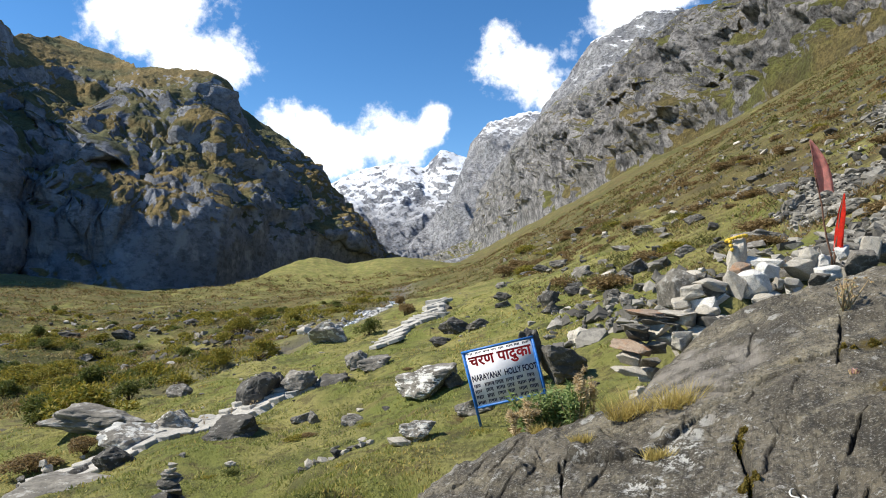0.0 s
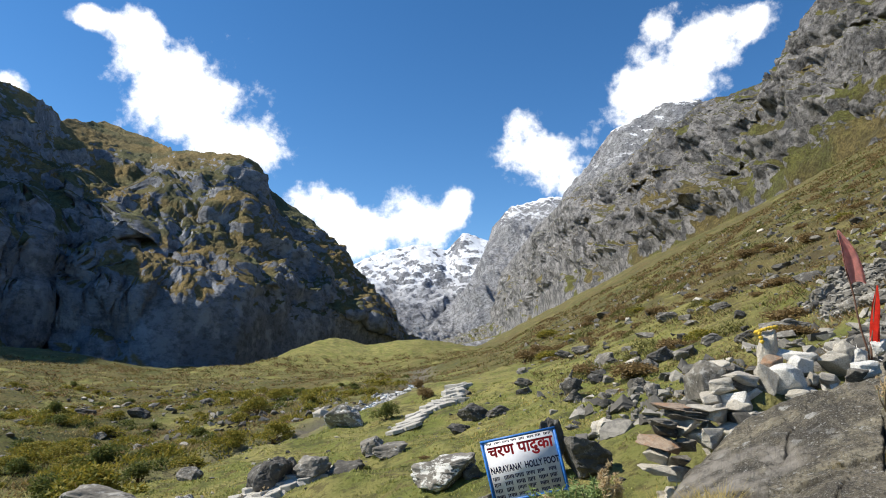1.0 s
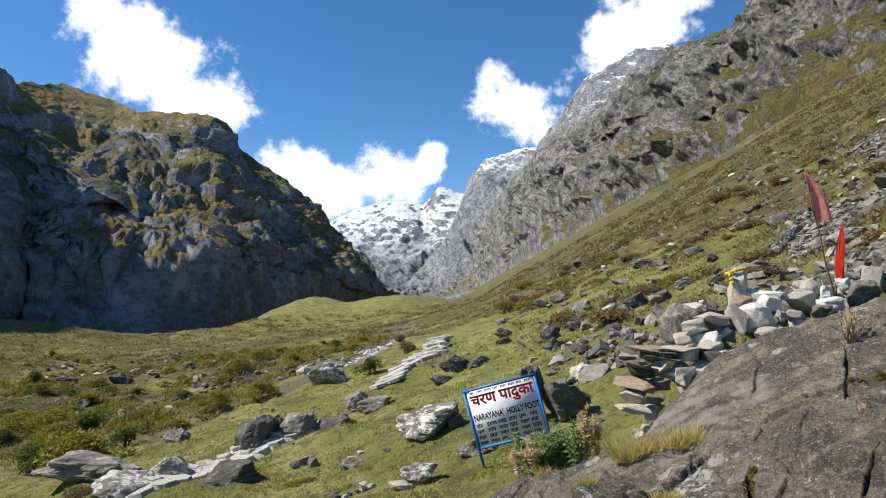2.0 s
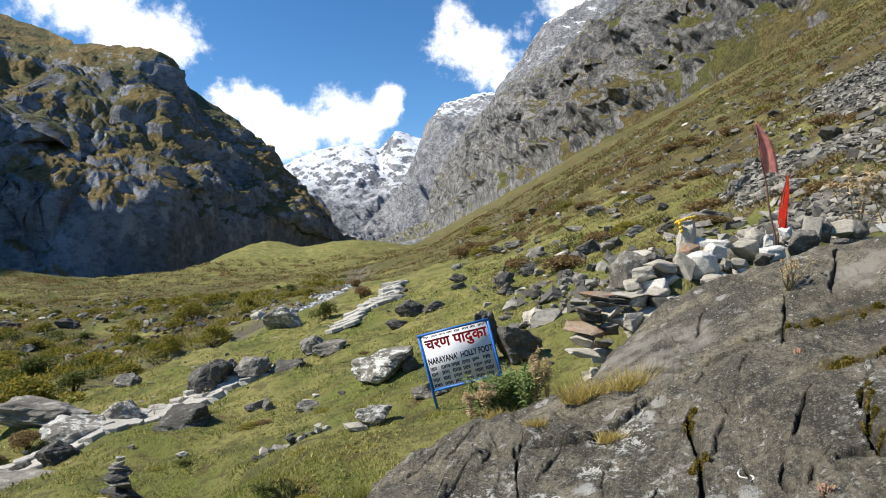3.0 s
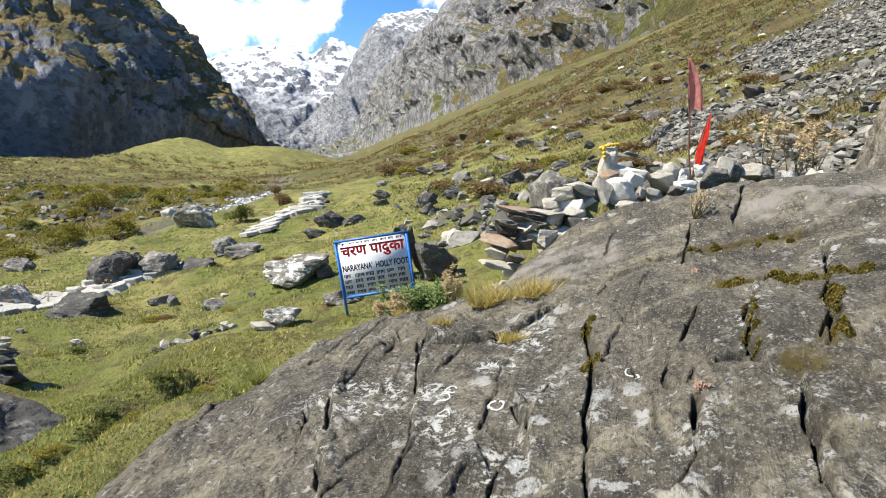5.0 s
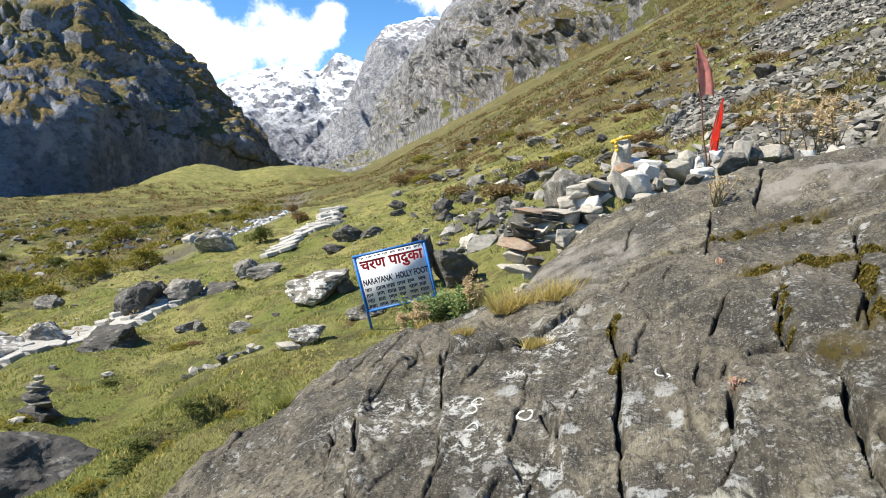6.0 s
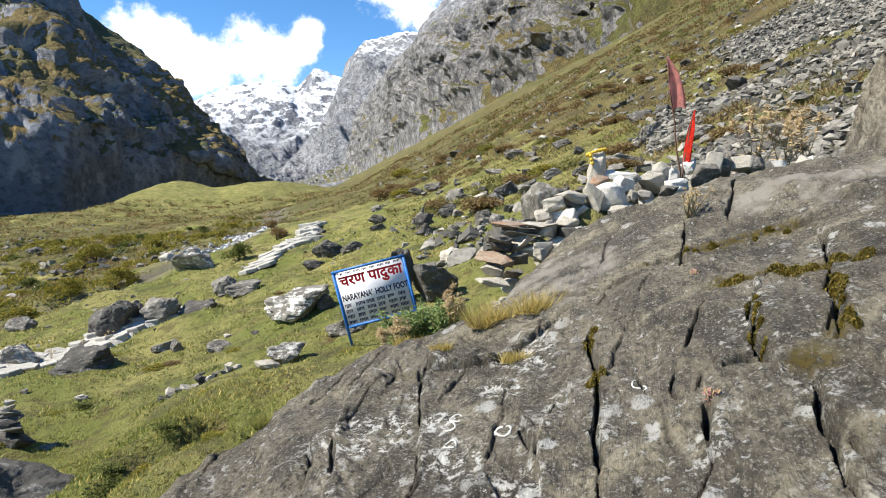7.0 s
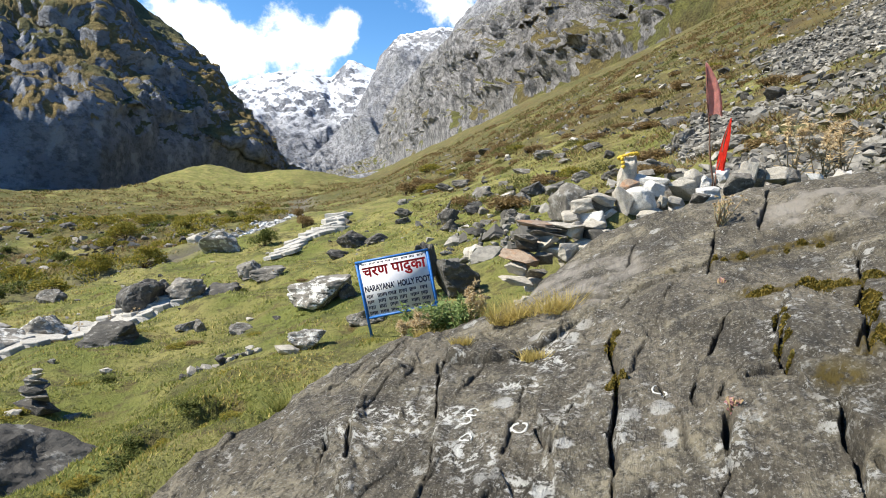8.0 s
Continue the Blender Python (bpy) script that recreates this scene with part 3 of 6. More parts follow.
build_mountain("cliffs_east", [(-2.2, 0.7, 1750), (2.6, 3.0, 1500), (3.4, 7.4, 1350), (6.6, 11.6, 800), (10.3, 15.0, 620), (14.3, 16.8, 480), (18.3, 19.6, 390), (22.4, 21.3, 335), (25.8, 22.1, 308),
                         (28, 23.4, 285), (29.0, 25.2, 275), (30.4, 27.4, 266), (33, 29.2, 248), (36, 30, 232), (45, 32, 200), (62, 33, 170)],
               [(-2.2, 1700), (3, 1150), (9, 560), (17.4, 320), (28, 205), (36, 165), (62, 112)],
               [(-2.2, 0.4), (3, 1.7), (9, 4.6), (17.4, 8.2), (28, 13.5), (36, 16.3), (62, 24)], MT_CLIFF,
               "grey cliff bands with turf ledges above the hillside", "cliff", 62, 9, 0.85, nu=900, nv=330, apron=0.5, relief=(1.0, 1.0), crag=0.5, octaves=6, block=0.7, dip=0.004,
               knees=[(0, 0), (0.10, 0.22), (0.24, 0.30), (0.32, 0.52), (0.52, 0.60), (0.60, 0.82), (0.80, 0.88), (0.86, 0.97), (1, 1)], turf=[(-3, -0.1), (10, 0.0), (14, 0.08), (18, 0.17), (23, 0.27), (62, 0.34)])
build_mountain("peak_grey", [(4, 6, 2300), (7.1, 10.4, 2250), (9.2, 14.5, 2200), (12.4, 18.4, 2150), (13.9, 20.0, 2100), (17.4, 21.4, 2050), (20.8, 21.8, 2050), (24, 20, 2000), (34, 14, 1900)],
               [(4, 1700), (34, 1300)], [(4, 1), (34, 3)], MT_PEAK, "steep grey rock peak streaked with fresh snow", "mountain", 260, 15, 1.0, 300, 170, relief=(1.6, 1.0), crag=2.0)
build_mountain("ridge_spur", [(-5, 1.0, 2500), (-1.7, 3.6, 2700), (0.5, 6.6, 2900), (1.9, 9.4, 3000), (2.5, 11.4, 3050), (4.3, 13.5, 3050), (7.7, 14.2, 3000), (12, 14, 2900), (18, 12, 2800)],
               [(-5, 2100), (18, 2100)], [(-5, 0.2), (18, 1.5)], MT_PEAK, "grey rock spur with gullies and a snow cap", "mountain", 300, 27, 1.0, 300, 170, relief=(1.6, 0.8), crag=1.6)
build_mountain("ridge_snow", [(-24, 4, 3900), (-13.5, 7.0, 3900), (-10, 7.9, 3900), (-7, 9.3, 3900), (-4.4, 9.8, 3900), (-1.7, 9.4, 3900), (-0.2, 10.9, 3900), (1.9, 10.3, 3900), (8, 9, 3900), (14, 7, 3900)],
               [(-24, 2900), (14, 2900)], [(-24, 0.4), (14, 0.6)], MT_SNOW, "distant snow-covered ridge with ice fields", "mountain", 380, 35, 1.0, 300, 170, relief=(1.5, 0.6), crag=1.3)


# ---- the outcrop in front of the camera ----
# joints in the rock, as lines on its bedding plane (x, y)
JOINTS_WIDE = [[(1.20, 2.58), (1.13, 2.37), (1.03, 2.11), (0.97, 1.97), (0.89, 1.83), (0.83, 1.70), (0.79, 1.58), (0.77, 1.51)], [(1.69, 2.20), (1.54, 2.01), (1.44, 1.84), (1.41, 1.76)],
               [(1.41, 1.59), (1.33, 1.48), (1.28, 1.36), (1.23, 1.26), (1.21, 1.21)], [(2.23, 2.48), (1.98, 2.18), (1.78, 1.95), (1.63, 1.76)], [(2.11, 1.79), (1.97, 1.63), (1.82, 1.48), (1.72, 1.37), (1.71, 1.32), (1.65, 1.22), (1.63, 1.18)],
               [(1.18, 1.71), (1.14, 1.63), (1.08, 1.54), (1.01, 1.47), (0.97, 1.43)]]
JOINTS_MOSSY = [[(1.68, 2.41), (1.74, 2.30), (1.87, 2.25), (1.98, 2.19), (2.04, 2.03), (2.14, 1.98), (2.17, 1.91), (2.11, 1.79)], [(1.70, 2.98), (1.90, 2.89), (2.06, 2.80), (2.31, 2.62)],
                [(1.41, 1.75), (1.43, 1.71), (1.46, 1.66), (1.47, 1.62)], [(1.85, 2.01), (1.69, 1.80), (1.60, 1.69)]]
JOINTS_FINE = [[(1.25, 2.01), (1.19, 1.92), (1.16, 1.82)], [(1.57, 2.33), (1.40, 2.16), (1.33, 2.10)], [(1.35, 1.91), (1.28, 1.88), (1.22, 1.82)], [(1.31, 1.83), (1.39, 1.81), (1.42, 1.80)],
               [(2.59, 2.46), (2.40, 2.24), (2.19, 2.01)], [(1.59, 1.69), (1.53, 1.57)], [(1.31, 1.34), (1.30, 1.28)], [(1.24, 3.05), (1.35, 2.96), (1.55, 2.93)],
               [(2.19, 1.92), (2.19, 1.77), (2.31, 1.74)], [(2.09, 3.32), (1.76, 2.78)], [(3.02, 2.77), (2.66, 2.35), (2.32, 2.03)], [(2.24, 3.14), (2.55, 3.55)]]
JOINTS_STEP = [[(0.46, 3.27), (0.37, 3.12), (0.31, 2.94)], [(0.28, 3.10), (0.18, 2.87), (0.16, 2.72)], [(0.58, 2.92), (0.50, 2.62), (0.47, 2.45)], [(-0.05, 3.44), (-0.11, 3.21)],
               [(-0.14, 2.84), (-0.19, 2.68)], [(-0.34, 2.76), (-0.41, 2.66)], [(0.06, 2.52), (0.04, 2.35)], [(0.14, 2.49), (0.12, 2.28)], [(0.44, 2.24), (0.38, 2.08), (0.35, 1.99)],
               [(0.77, 2.14), (0.73, 1.90)], [(0.67, 1.86), (0.62, 1.78), (0.56, 1.66)], [(0.50, 1.86), (0.43, 1.76)], [(-0.14, 2.38), (-0.19, 2.29)], [(0.55, 2.90), (0.73, 2.76), (0.93, 2.77), (1.05, 2.81)],
               [(0.93, 2.22), (0.84, 2.08)], [(0.10, 2.09), (0.11, 1.98)]]


# short splits along the cleavage
split_rnd = random.Random(14)
JOINTS_SPLIT = []
for _ in range(30):
    sx, sy, sl, sa = split_rnd.uniform(-0.8, 3.1), split_rnd.uniform(1.1, 3.6), split_rnd.uniform(0.10, 0.42), radians(61 + split_rnd.uniform(-13, 13))
    JOINTS_SPLIT.append([(sx, sy), (sx + sl * math.cos(sa), sy + sl * math.sin(sa))])


def line_dist(X, Y, pts):
    """Distance to a line of points, and the side of it."""
    best = np.full(X.shape, 9.0)
    side = np.zeros(X.shape)
    for (ax, ay), (bx, by) in zip(pts, pts[1:]):
        ex, ey = bx - ax, by - ay
        t = np.clip(((X - ax) * ex + (Y - ay) * ey) / (ex * ex + ey * ey), 0, 1)
        dx, dy = X - ax - t * ex, Y - ay - t * ey
        d = np.hypot(dx, dy)
        near = d < best
        side = np.where(near, np.sign(ex * dy - ey * dx), side)
        best = np.minimum(best, d)
    return best, side


def blob(X, Y, x, y, r, seed=0):
    q = np.hypot(X - x, Y - y) / r
    b = q < 2.0
    out = np.zeros(X.shape)
    out[b] = smooth(1.0, 0.55, q[b] + 0.35 * fbm(X[b] / r * 1.4, Y[b] / r * 1.4, 0, 3, 90 + seed))
    return out


def outcrop_z(X, Y):
    """Surface of the outcrop without its joints."""
    Z = slab_z(X, Y) + 0.040 * fbm(X / 0.9, Y / 0.9, 0, 4, 5)
    # bedding sheets broken off in shallow steps that run with the dip
    q = fbm(X / 0.55 + 0.4 * Y, Y / 1.1, 0, 4, 61)
    Z = Z + 0.016 * np.tanh(9 * (q - 0.15)) + 0.008 * np.tanh(10 * (fbm(X / 0.30, Y / 0.7, 0, 4, 65) + 0.1))
    far_edge = np.interp(X, [-2.2, -0.9, -0.5, 0.05, 0.9, 1.2, 1.75, 2.3, 2.8, 3.4, 4.2, 4.9], [0.6, 2.2, 3.0, 3.5, 3.55, 3.75, 4.15, 4.1, 3.9, 3.0, 2.0, 1.2])
    far_edge = far_edge + 0.07 * fbm(X / 0.35, 3.3, 0, 4, 51)
    d = far_edge - Y
    Z = Z - np.clip(-d, 0, 10) * 2.2 - 0.08 * np.exp(-np.clip(d, 0, 9) / 0.06) - 0.075 * smooth(1.0, 1.8, X) * np.exp(-np.clip(d, 0, 9) / 0.35)
    side = np.clip(-1.5 - X + 0.1 * fbm(3.1, Y / 0.4, 0, 3, 53), 0, 9)
    # the outcrop's other flanks, behind the camera and uphill
    return Z - side * 1.6 - np.clip(-1.7 - Y + 0.2 * fbm(X / 0.6, 2.2, 0, 3, 55), 0, 9) * 2.0 - np.clip(X - 4.2 + 0.2 * fbm(7.7, Y / 0.6, 0, 3, 57), 0, 9) * 2.4


def build_outcrop():
    def axis(lo, a, b, hi, fine, coarse):
        return np.concatenate([np.arange(lo, a, coarse), np.arange(a, b, fine), np.arange(b, hi, coarse)])

    u, v = axis(-2.9, -0.9, 3.5, 5.8, 0.006, 0.06), axis(-3.6, 1.0, 4.2, 5.2, 0.006, 0.06)
    X, Y = np.meshgrid(u, v)
    Z = outcrop_z(X, Y)
    Z0 = Z.copy()
    wob = 0.018
    WX, WY = X + wob * fbm(X / 0.16, Y / 0.16, 0, 4, 71), Y + wob * fbm(X / 0.16, Y / 0.16, 5, 4, 75)
    crack, moss, crust = np.zeros(X.shape), np.zeros(X.shape), np.zeros(X.shape)
    settle = smooth(0.0, 0.35, fbm(X / 0.16, Y / 0.16, 0, 3, 87))
    vary, mossy = vnoise(X / 0.12, Y / 0.12, 0, 81), smooth(-0.2, 0.2, fbm(X / 0.2, Y / 0.2, 0, 2, 85))
    for lines, width, deep, lip in ((JOINTS_WIDE, 0.0095, 0.09, 0.016), (JOINTS_MOSSY, 0.010, 0.035, 0.010), (JOINTS_FINE, 0.0075, 0.05, 0.010), (JOINTS_STEP, 0.0095, 0.06, 0.030), (JOINTS_SPLIT, 0.0055, 0.014, 0.006)):
        for k, pts in enumerate(lines):
            px, py = [p[0] for p in pts], [p[1] for p in pts]
            i0, i1 = np.searchsorted(u, (min(px) - 0.5, max(px) + 0.5))
            j0, j1 = np.searchsorted(v, (min(py) - 0.5, max(py) + 0.5))
            b = np.s_[j0:j1, i0:i1]
            d, side = line_dist(WX[b], WY[b], pts)
            w = width * (0.75 + 0.5 * vary[b])
            Z[b] += lip * np.tanh(side * d / 0.014) * np.exp(-d / 0.11) - deep * np.exp(-(d / w) ** 4)
            crack[b] = np.maximum(crack[b], np.exp(-(d / (w * 1.4)) ** 2))
            if lines is JOINTS_WIDE or lines is JOINTS_STEP:
                crust[b] = np.maximum(crust[b], 0.9 * np.exp(-(d / 0.055) ** 2) * settle[b])
            if lines is JOINTS_MOSSY:
                moss[b] = np.maximum(moss[b], np.exp(-(d / 0.035) ** 2) * mossy[b])
    # small pits and hairline joints everywhere
    net = ridged(X / 0.42 + 0.5 * Y, Y / 0.75, 0, 4, 95)
    hair = smooth(1.45, 1.75, net)
    Z = Z - 0.014 * hair + 0.0055 * fbm(X / 0.05, Y / 0.09, 0, 3, 99) + 0.006 * np.tanh(12 * fbm(X / 0.13, Y / 0.30, 0, 4, 103)) + 0.007 * ridged(X / 0.22 + 0.3 * Y, Y / 0.5, 0, 4, 107)
    crack = np.maximum(crack, 0.45 * hair)
    pale = np.zeros(X.shape)
    for x, y, r in ((0.94, 1.38, 0.09), (1.09, 1.27, 0.10), (1.26, 1.17, 0.10), (1.56, 1.16, 0.09), (0.74, 1.42, 0.06)):
        pale = np.maximum(pale, blob(X, Y, x, y, r))
    worn = np.zeros(X.shape)
    for x, y, r in ((1.37, 3.40, 0.33), (2.42, 3.13, 0.2), (2.72, 2.80, 0.28), (1.2, 3.1, 0.2)):
        worn = np.maximum(worn, blob(X, Y, x, y, r, 4))
    verm = np.maximum(blob(X, Y, 1.56, 1.31, 0.05, 7), blob(X, Y, 1.42, 1.25, 0.05, 9)) * 0.34
    for x, y, r in ((0.51, 2.36, 0.10), (0.51, 2.09, 0.13), (0.27, 2.47, 0.16), (0.98, 2.62, 0.15), (0.62, 1.80, 0.13), (0.80, 2.45, 0.12), (0.05, 2.55, 0.12), (2.80, 2.42, 0.10), (3.15, 2.75, 0.10), (0.56, 1.62, 0.1)):
        crust = np.maximum(crust, blob(X, Y, x, y, r * 1.15, 12))
    Z = np.maximum(Z, ground_z(X, Y, False) - 0.3)
    me = grid_mesh("bedrock", np.stack([X, Y, Z], -1), SLAB, dict(crack=crack, moss=moss, pale=pale, worn=worn, vermilion=verm, crust=crust))
    root = tagged(new("outcrop"), "tilted grey schist outcrop with cracks, moss and pale lichen", "rock")
    rock = new("bedrock", me)
    rock.parent = root

    Z0[:] = Z

    def zat(x, y):
        i, j = min(np.searchsorted(u, x), len(u) - 1), min(np.searchsorted(v, y), len(v) - 1)
        return float(Z0[j, i])

    # ring-shaped lichens, moss cushions in the joints
    for x, y, r in ((0.71, 2.17, 0.028), (0.585, 2.34, 0.022), (0.545, 2.30, 0.026), (0.53, 2.19, 0.020), (2.80, 2.47, 0.035), (2.74, 2.42, 0.040), (3.20, 2.78, 0.045), (1.13, 2.02, 0.022)):
        bm = bmesh.new()
        rnd = random.Random(int(x * 1000 + y * 77))
        n, start, sweep = 26, rnd.uniform(0, 6), rnd.uniform(4.2, 6.2)
        ring = []
        for i in range(n):
            a = start + sweep * i / (n - 1)
            rr = r * (1 + 0.12 * math.sin(3 * a + x * 9))
            wd = r * 0.17 * (0.6 + 0.6 * rnd.random())
            row = []
            for s, h in ((-1, 0.0), (-0.4, 0.003), (0.4, 0.003), (1, 0.0)):
                px, py = x + (rr + s * wd) * math.cos(a), y + (rr + s * wd) * math.sin(a)
                row.append(bm.verts.new((px, py, zat(px, py) + 0.001 + h)))
            ring.append(row)
        for p, q in zip(ring, ring[1:]):
            for i in range(3):
                bm.faces.new((p[i], p[i + 1], q[i + 1], q[i]))
        part("lichen_ring", bm, CRUST, root, "chalky white ring of crust lichen")
    cushions = []
    moss_rnd = random.Random(41)
    for line, r0, gap in ((JOINTS_MOSSY[0], 0.040, 0.06), (JOINTS_MOSSY[3], 0.026, 0.05), (JOINTS_MOSSY[1], 0.020, 0.10), (JOINTS_WIDE[0][:3], 0.024, 0.07), (JOINTS_WIDE[1], 0.022, 0.09)):
        for (ax, ay), (bx, by) in zip(line, line[1:]):
            for k in range(max(1, int(math.dist((ax, ay), (bx, by)) / gap))):
                q = moss_rnd.random()
                cushions.append((ax + (bx - ax) * q + moss_rnd.uniform(-0.02, 0.02), ay + (by - ay) * q + moss_rnd.uniform(-0.02, 0.02), r0 * moss_rnd.uniform(0.5, 1.2)))
    for x, y, r in cushions:
        bm = bmesh.new()
        rnd = random.Random(int(x * 1000 + y * 55))
        for _ in range(int(22000 * r)):
            a, q = rnd.uniform(0, 6.28), r * math.sqrt(rnd.random()) * (0.7 + 0.5 * rnd.random())
            px, py = x + q * math.cos(a), y + q * math.sin(a)
            pz = zat(px, py) - 0.012 + 0.028 * max(0, 1 - (q / r) ** 2) * rnd.random()
            s = 0.003 + 0.004 * rnd.random()
            b = rnd.uniform(0, 6.28)
            v0 = bm.verts.new((px - s * math.cos(b), py - s * math.sin(b), pz))
            v1 = bm.verts.new((px + s * math.cos(b), py + s * math.sin(b), pz))
            v2 = bm.verts.new((px + s * math.sin(b), py - s * math.cos(b), pz + s * 1.6))
            bm.faces.new((v0, v1, v2))
        tagged(part("moss_cushion", bm, MOSS, root), "ochre cushion moss in a joint", kind="stuff")
    return zat


CRUST = mat_plain("crust_lichen", (0.52, 0.51, 0.46), 0.95, 0.2, 60)
outcrop_at = build_outcrop()

# ---- stones ----
def stone_mesh(name, seed, detail=2, corners=13, rough=0.05, layers=0.4):
    """A broken stone of unit size, standing on z = 0: the hull of a few corners with worn edges, then chipped and roughened."""
    rnd = np.random.RandomState(seed)
    bm = bmesh.new()
    for _ in range(corners):
        q = rnd.normal(size=3)
        q /= np.abs(q).max() ** 0.7 * np.linalg.norm(q) ** 0.3
        bm.verts.new(q * rnd.uniform(0.8, 1.0, 3))
    hull = bmesh.ops.convex_hull(bm, input=bm.verts[:])
    bmesh.ops.delete(bm, geom=list({v for v in hull["geom_interior"] if isinstance(v, bmesh.types.BMVert)}), context="VERTS")
    bmesh.ops.dissolve_limit(bm, angle_limit=radians(14), verts=bm.verts[:], edges=bm.edges[:])
    bmesh.ops.bevel(bm, geom=bm.edges[:], offset=0.045, segments=1, affect="EDGES")
    bmesh.ops.triangulate(bm, faces=bm.faces[:])
    for _ in range(detail):
        long = [e for e in bm.edges if e.calc_length() > 0.22 / (1 + _)]
        bmesh.ops.subdivide_edges(bm, edges=long, cuts=1)
        bmesh.ops.triangulate(bm, faces=bm.faces[:])
    P = np.array([v.co[:] for v in bm.verts])
    off = seed * 3.7
    r = fbm(P[:, 0] * 1.6 + off, P[:, 1] * 1.6, P[:, 2] * 1.6, 4, 7, 0.55)
    layer = np.tanh(5 * fbm(P[:, 0] * 0.8, P[:, 1] * 0.8 + off, P[:, 2] * 4.0, 2, 9))
    P = P * (1 + rough * r + layers * rough * layer)[:, None]
    lo, hi = P.min(0), P.max(0)
    P = (P - (lo + hi) / 2) / (hi - lo)
    P[:, 2] += 0.5
    for v, p in zip(bm.verts, P):
        v.co = p
    me = bpy.data.meshes.new(name)
    bm.to_mesh(me)
    bm.free()
    return me


BIG = [stone_mesh("boulder", 10 + k, 4, 16 + k % 6, 0.15, 0.12) for k in range(9)]
SMALL = [stone_mesh("stone", 40 + k, 2, 10 + k % 5, 0.06) for k in range(12)]
TONES = [ROCK_DARK, ROCK, ROCK_PALE, ROCK_WHITE, ROCK_BROWN, ROCK_PIED]
pick = random.Random(5)


def set_stone(name, shapes, x, y, z, w, d, h, tone, label, category="boulder", group="", tilt=8.0, parent=None):
    ob = new(name, pick.choice(shapes))
    if not ob.data.materials:
        ob.data.materials.append(ROCK)
    ob.material_slots[0].link = "OBJECT"
    ob.material_slots[0].material = tone
    ob.matrix_world = pose(x, y, z, pick.uniform(-tilt, tilt), pick.uniform(-tilt, tilt), pick.choice((0, 180)) + pick.uniform(-25, 25)) @ Matrix.Diagonal((w, d, h, 1))
    if parent is not None:
        ob.parent = parent
    else:
        tagged(ob, label, category, group)
    return ob


def gz(x, y):
    return float(ground_z(np.array([x]), np.array([y]))[0])


# boulders: x, y, width, height
PATHSIDE = [(-4.54, 14.94, 0.95, 0.78), (-4.15, 15.58, 0.47, 0.50), (-3.57, 15.35, 0.84, 0.52), (-2.85, 15.55, 0.87, 0.39), (-2.59, 15.92, 0.44, 0.30), (-3.93, 11.44, 0.99, 0.43), (-5.88, 11.00, 0.73, 0.47),
            (-6.18, 12.21, 1.21, 0.56), (-5.85, 13.29, 0.92, 0.49), (-8.48, 14.71, 2.28, 0.76), (-6.65, 11.39, 0.52, 0.25), (-7.67, 18.23, 0.65, 0.36), (-2.51, 17.94, 0.76, 0.53), (-1.88, 16.84, 0.90, 0.43), (-4.65, 24.74, 1.47, 0.96)]
PATHSIDE_TONE = "011000055101115"
# second and last rows: dark stones standing in for shade beside a boulder
MEADOW = [(-0.31, 10.87, 1.05, 0.58), (0.18, 10.99, 0.44, 0.32), (-0.35, 8.10, 0.47, 0.27), (-0.07, 18.64, 0.75, 0.31), (0.40, 21.04, 1.07, 0.65), (1.22, 20.47, 0.78, 0.37), (3.24, 19.14, 0.60, 0.46),
          (2.44, 25.50, 0.74, 0.46), (3.07, 33.67, 0.55, 0.34), (2.85, 12.60, 0.56, 0.31), (-1.61, 11.32, 0.42, 0.19), (-2.77, 12.17, 0.42, 0.21), (-2.47, 11.93, 0.25, 0.23), (0.46, 9.16, 0.53, 0.29), (1.45, 10.27, 0.46, 0.92), (1.92, 10.10, 0.85, 0.58)]
MEADOW_TONE = "5050000012111100"
SLOPE = [(5.03, 31.59, 0.92, 0.43), (5.93, 31.76, 0.93, 0.50), (5.33, 24.20, 0.80, 0.60), (4.78, 23.05, 0.89, 0.38), (5.10, 19.58, 0.47, 0.44), (5.64, 19.34, 0.58, 0.40), (6.16, 19.86, 0.97, 0.51), (6.77, 19.44, 0.78, 0.48),
         (3.88, 21.62, 0.83, 0.28), (4.23, 20.15, 0.67, 0.33), (3.04, 17.50, 0.51, 0.35), (4.27, 15.43, 0.37, 0.35), (4.33, 14.66, 0.41, 0.36), (2.28, 24.04, 0.61, 0.28), (2.92, 31.04, 0.56, 0.28), (0.26, 28.10, 0.41, 0.28)]
SLOPE_TONE = "0110210010001010"
HILL = [(12.48, 25.43, 1.13, 0.56), (12.66, 22.81, 1.13, 0.61), (10.95, 19.16, 0.88, 0.64), (9.73, 15.73, 0.67, 0.43), (10.23, 25.04, 0.83, 0.46), (9.65, 29.98, 1.14, 0.57), (7.87, 26.76, 1.01, 0.33), (11.72, 50.65, 1.97, 0.61),
        (8.66, 16.70, 1.19, 0.44), (10.07, 15.04, 0.98, 0.42), (8.15, 18.12, 0.72, 0.39), (7.72, 19.73, 0.65, 0.38)]
FARSIDE = [(-23.25, 45.02, 1.52, 0.78), (-28.70, 53.65, 1.43, 0.50), (-28.93, 48.41, 1.53, 0.51), (-21.72, 38.11, 0.80, 0.40), (-20.97, 38.62, 0.72, 0.36), (-21.86, 36.63, 0.62, 0.27), (-20.19, 49.94, 1.17, 0.49), (-21.29, 48.86, 1.06, 0.43),
           (-12.36, 39.37, 0.75, 0.45), (-22.23, 48.04, 0.77, 0.34)]
LOOKS = ["dark weathered boulder half sunk in the turf", "grey weathered boulder lying on the turf", "pale grey boulder lying on the turf", "white quartz stone", "rusty brown stone", "boulder crusted with white lichen on the turf"]


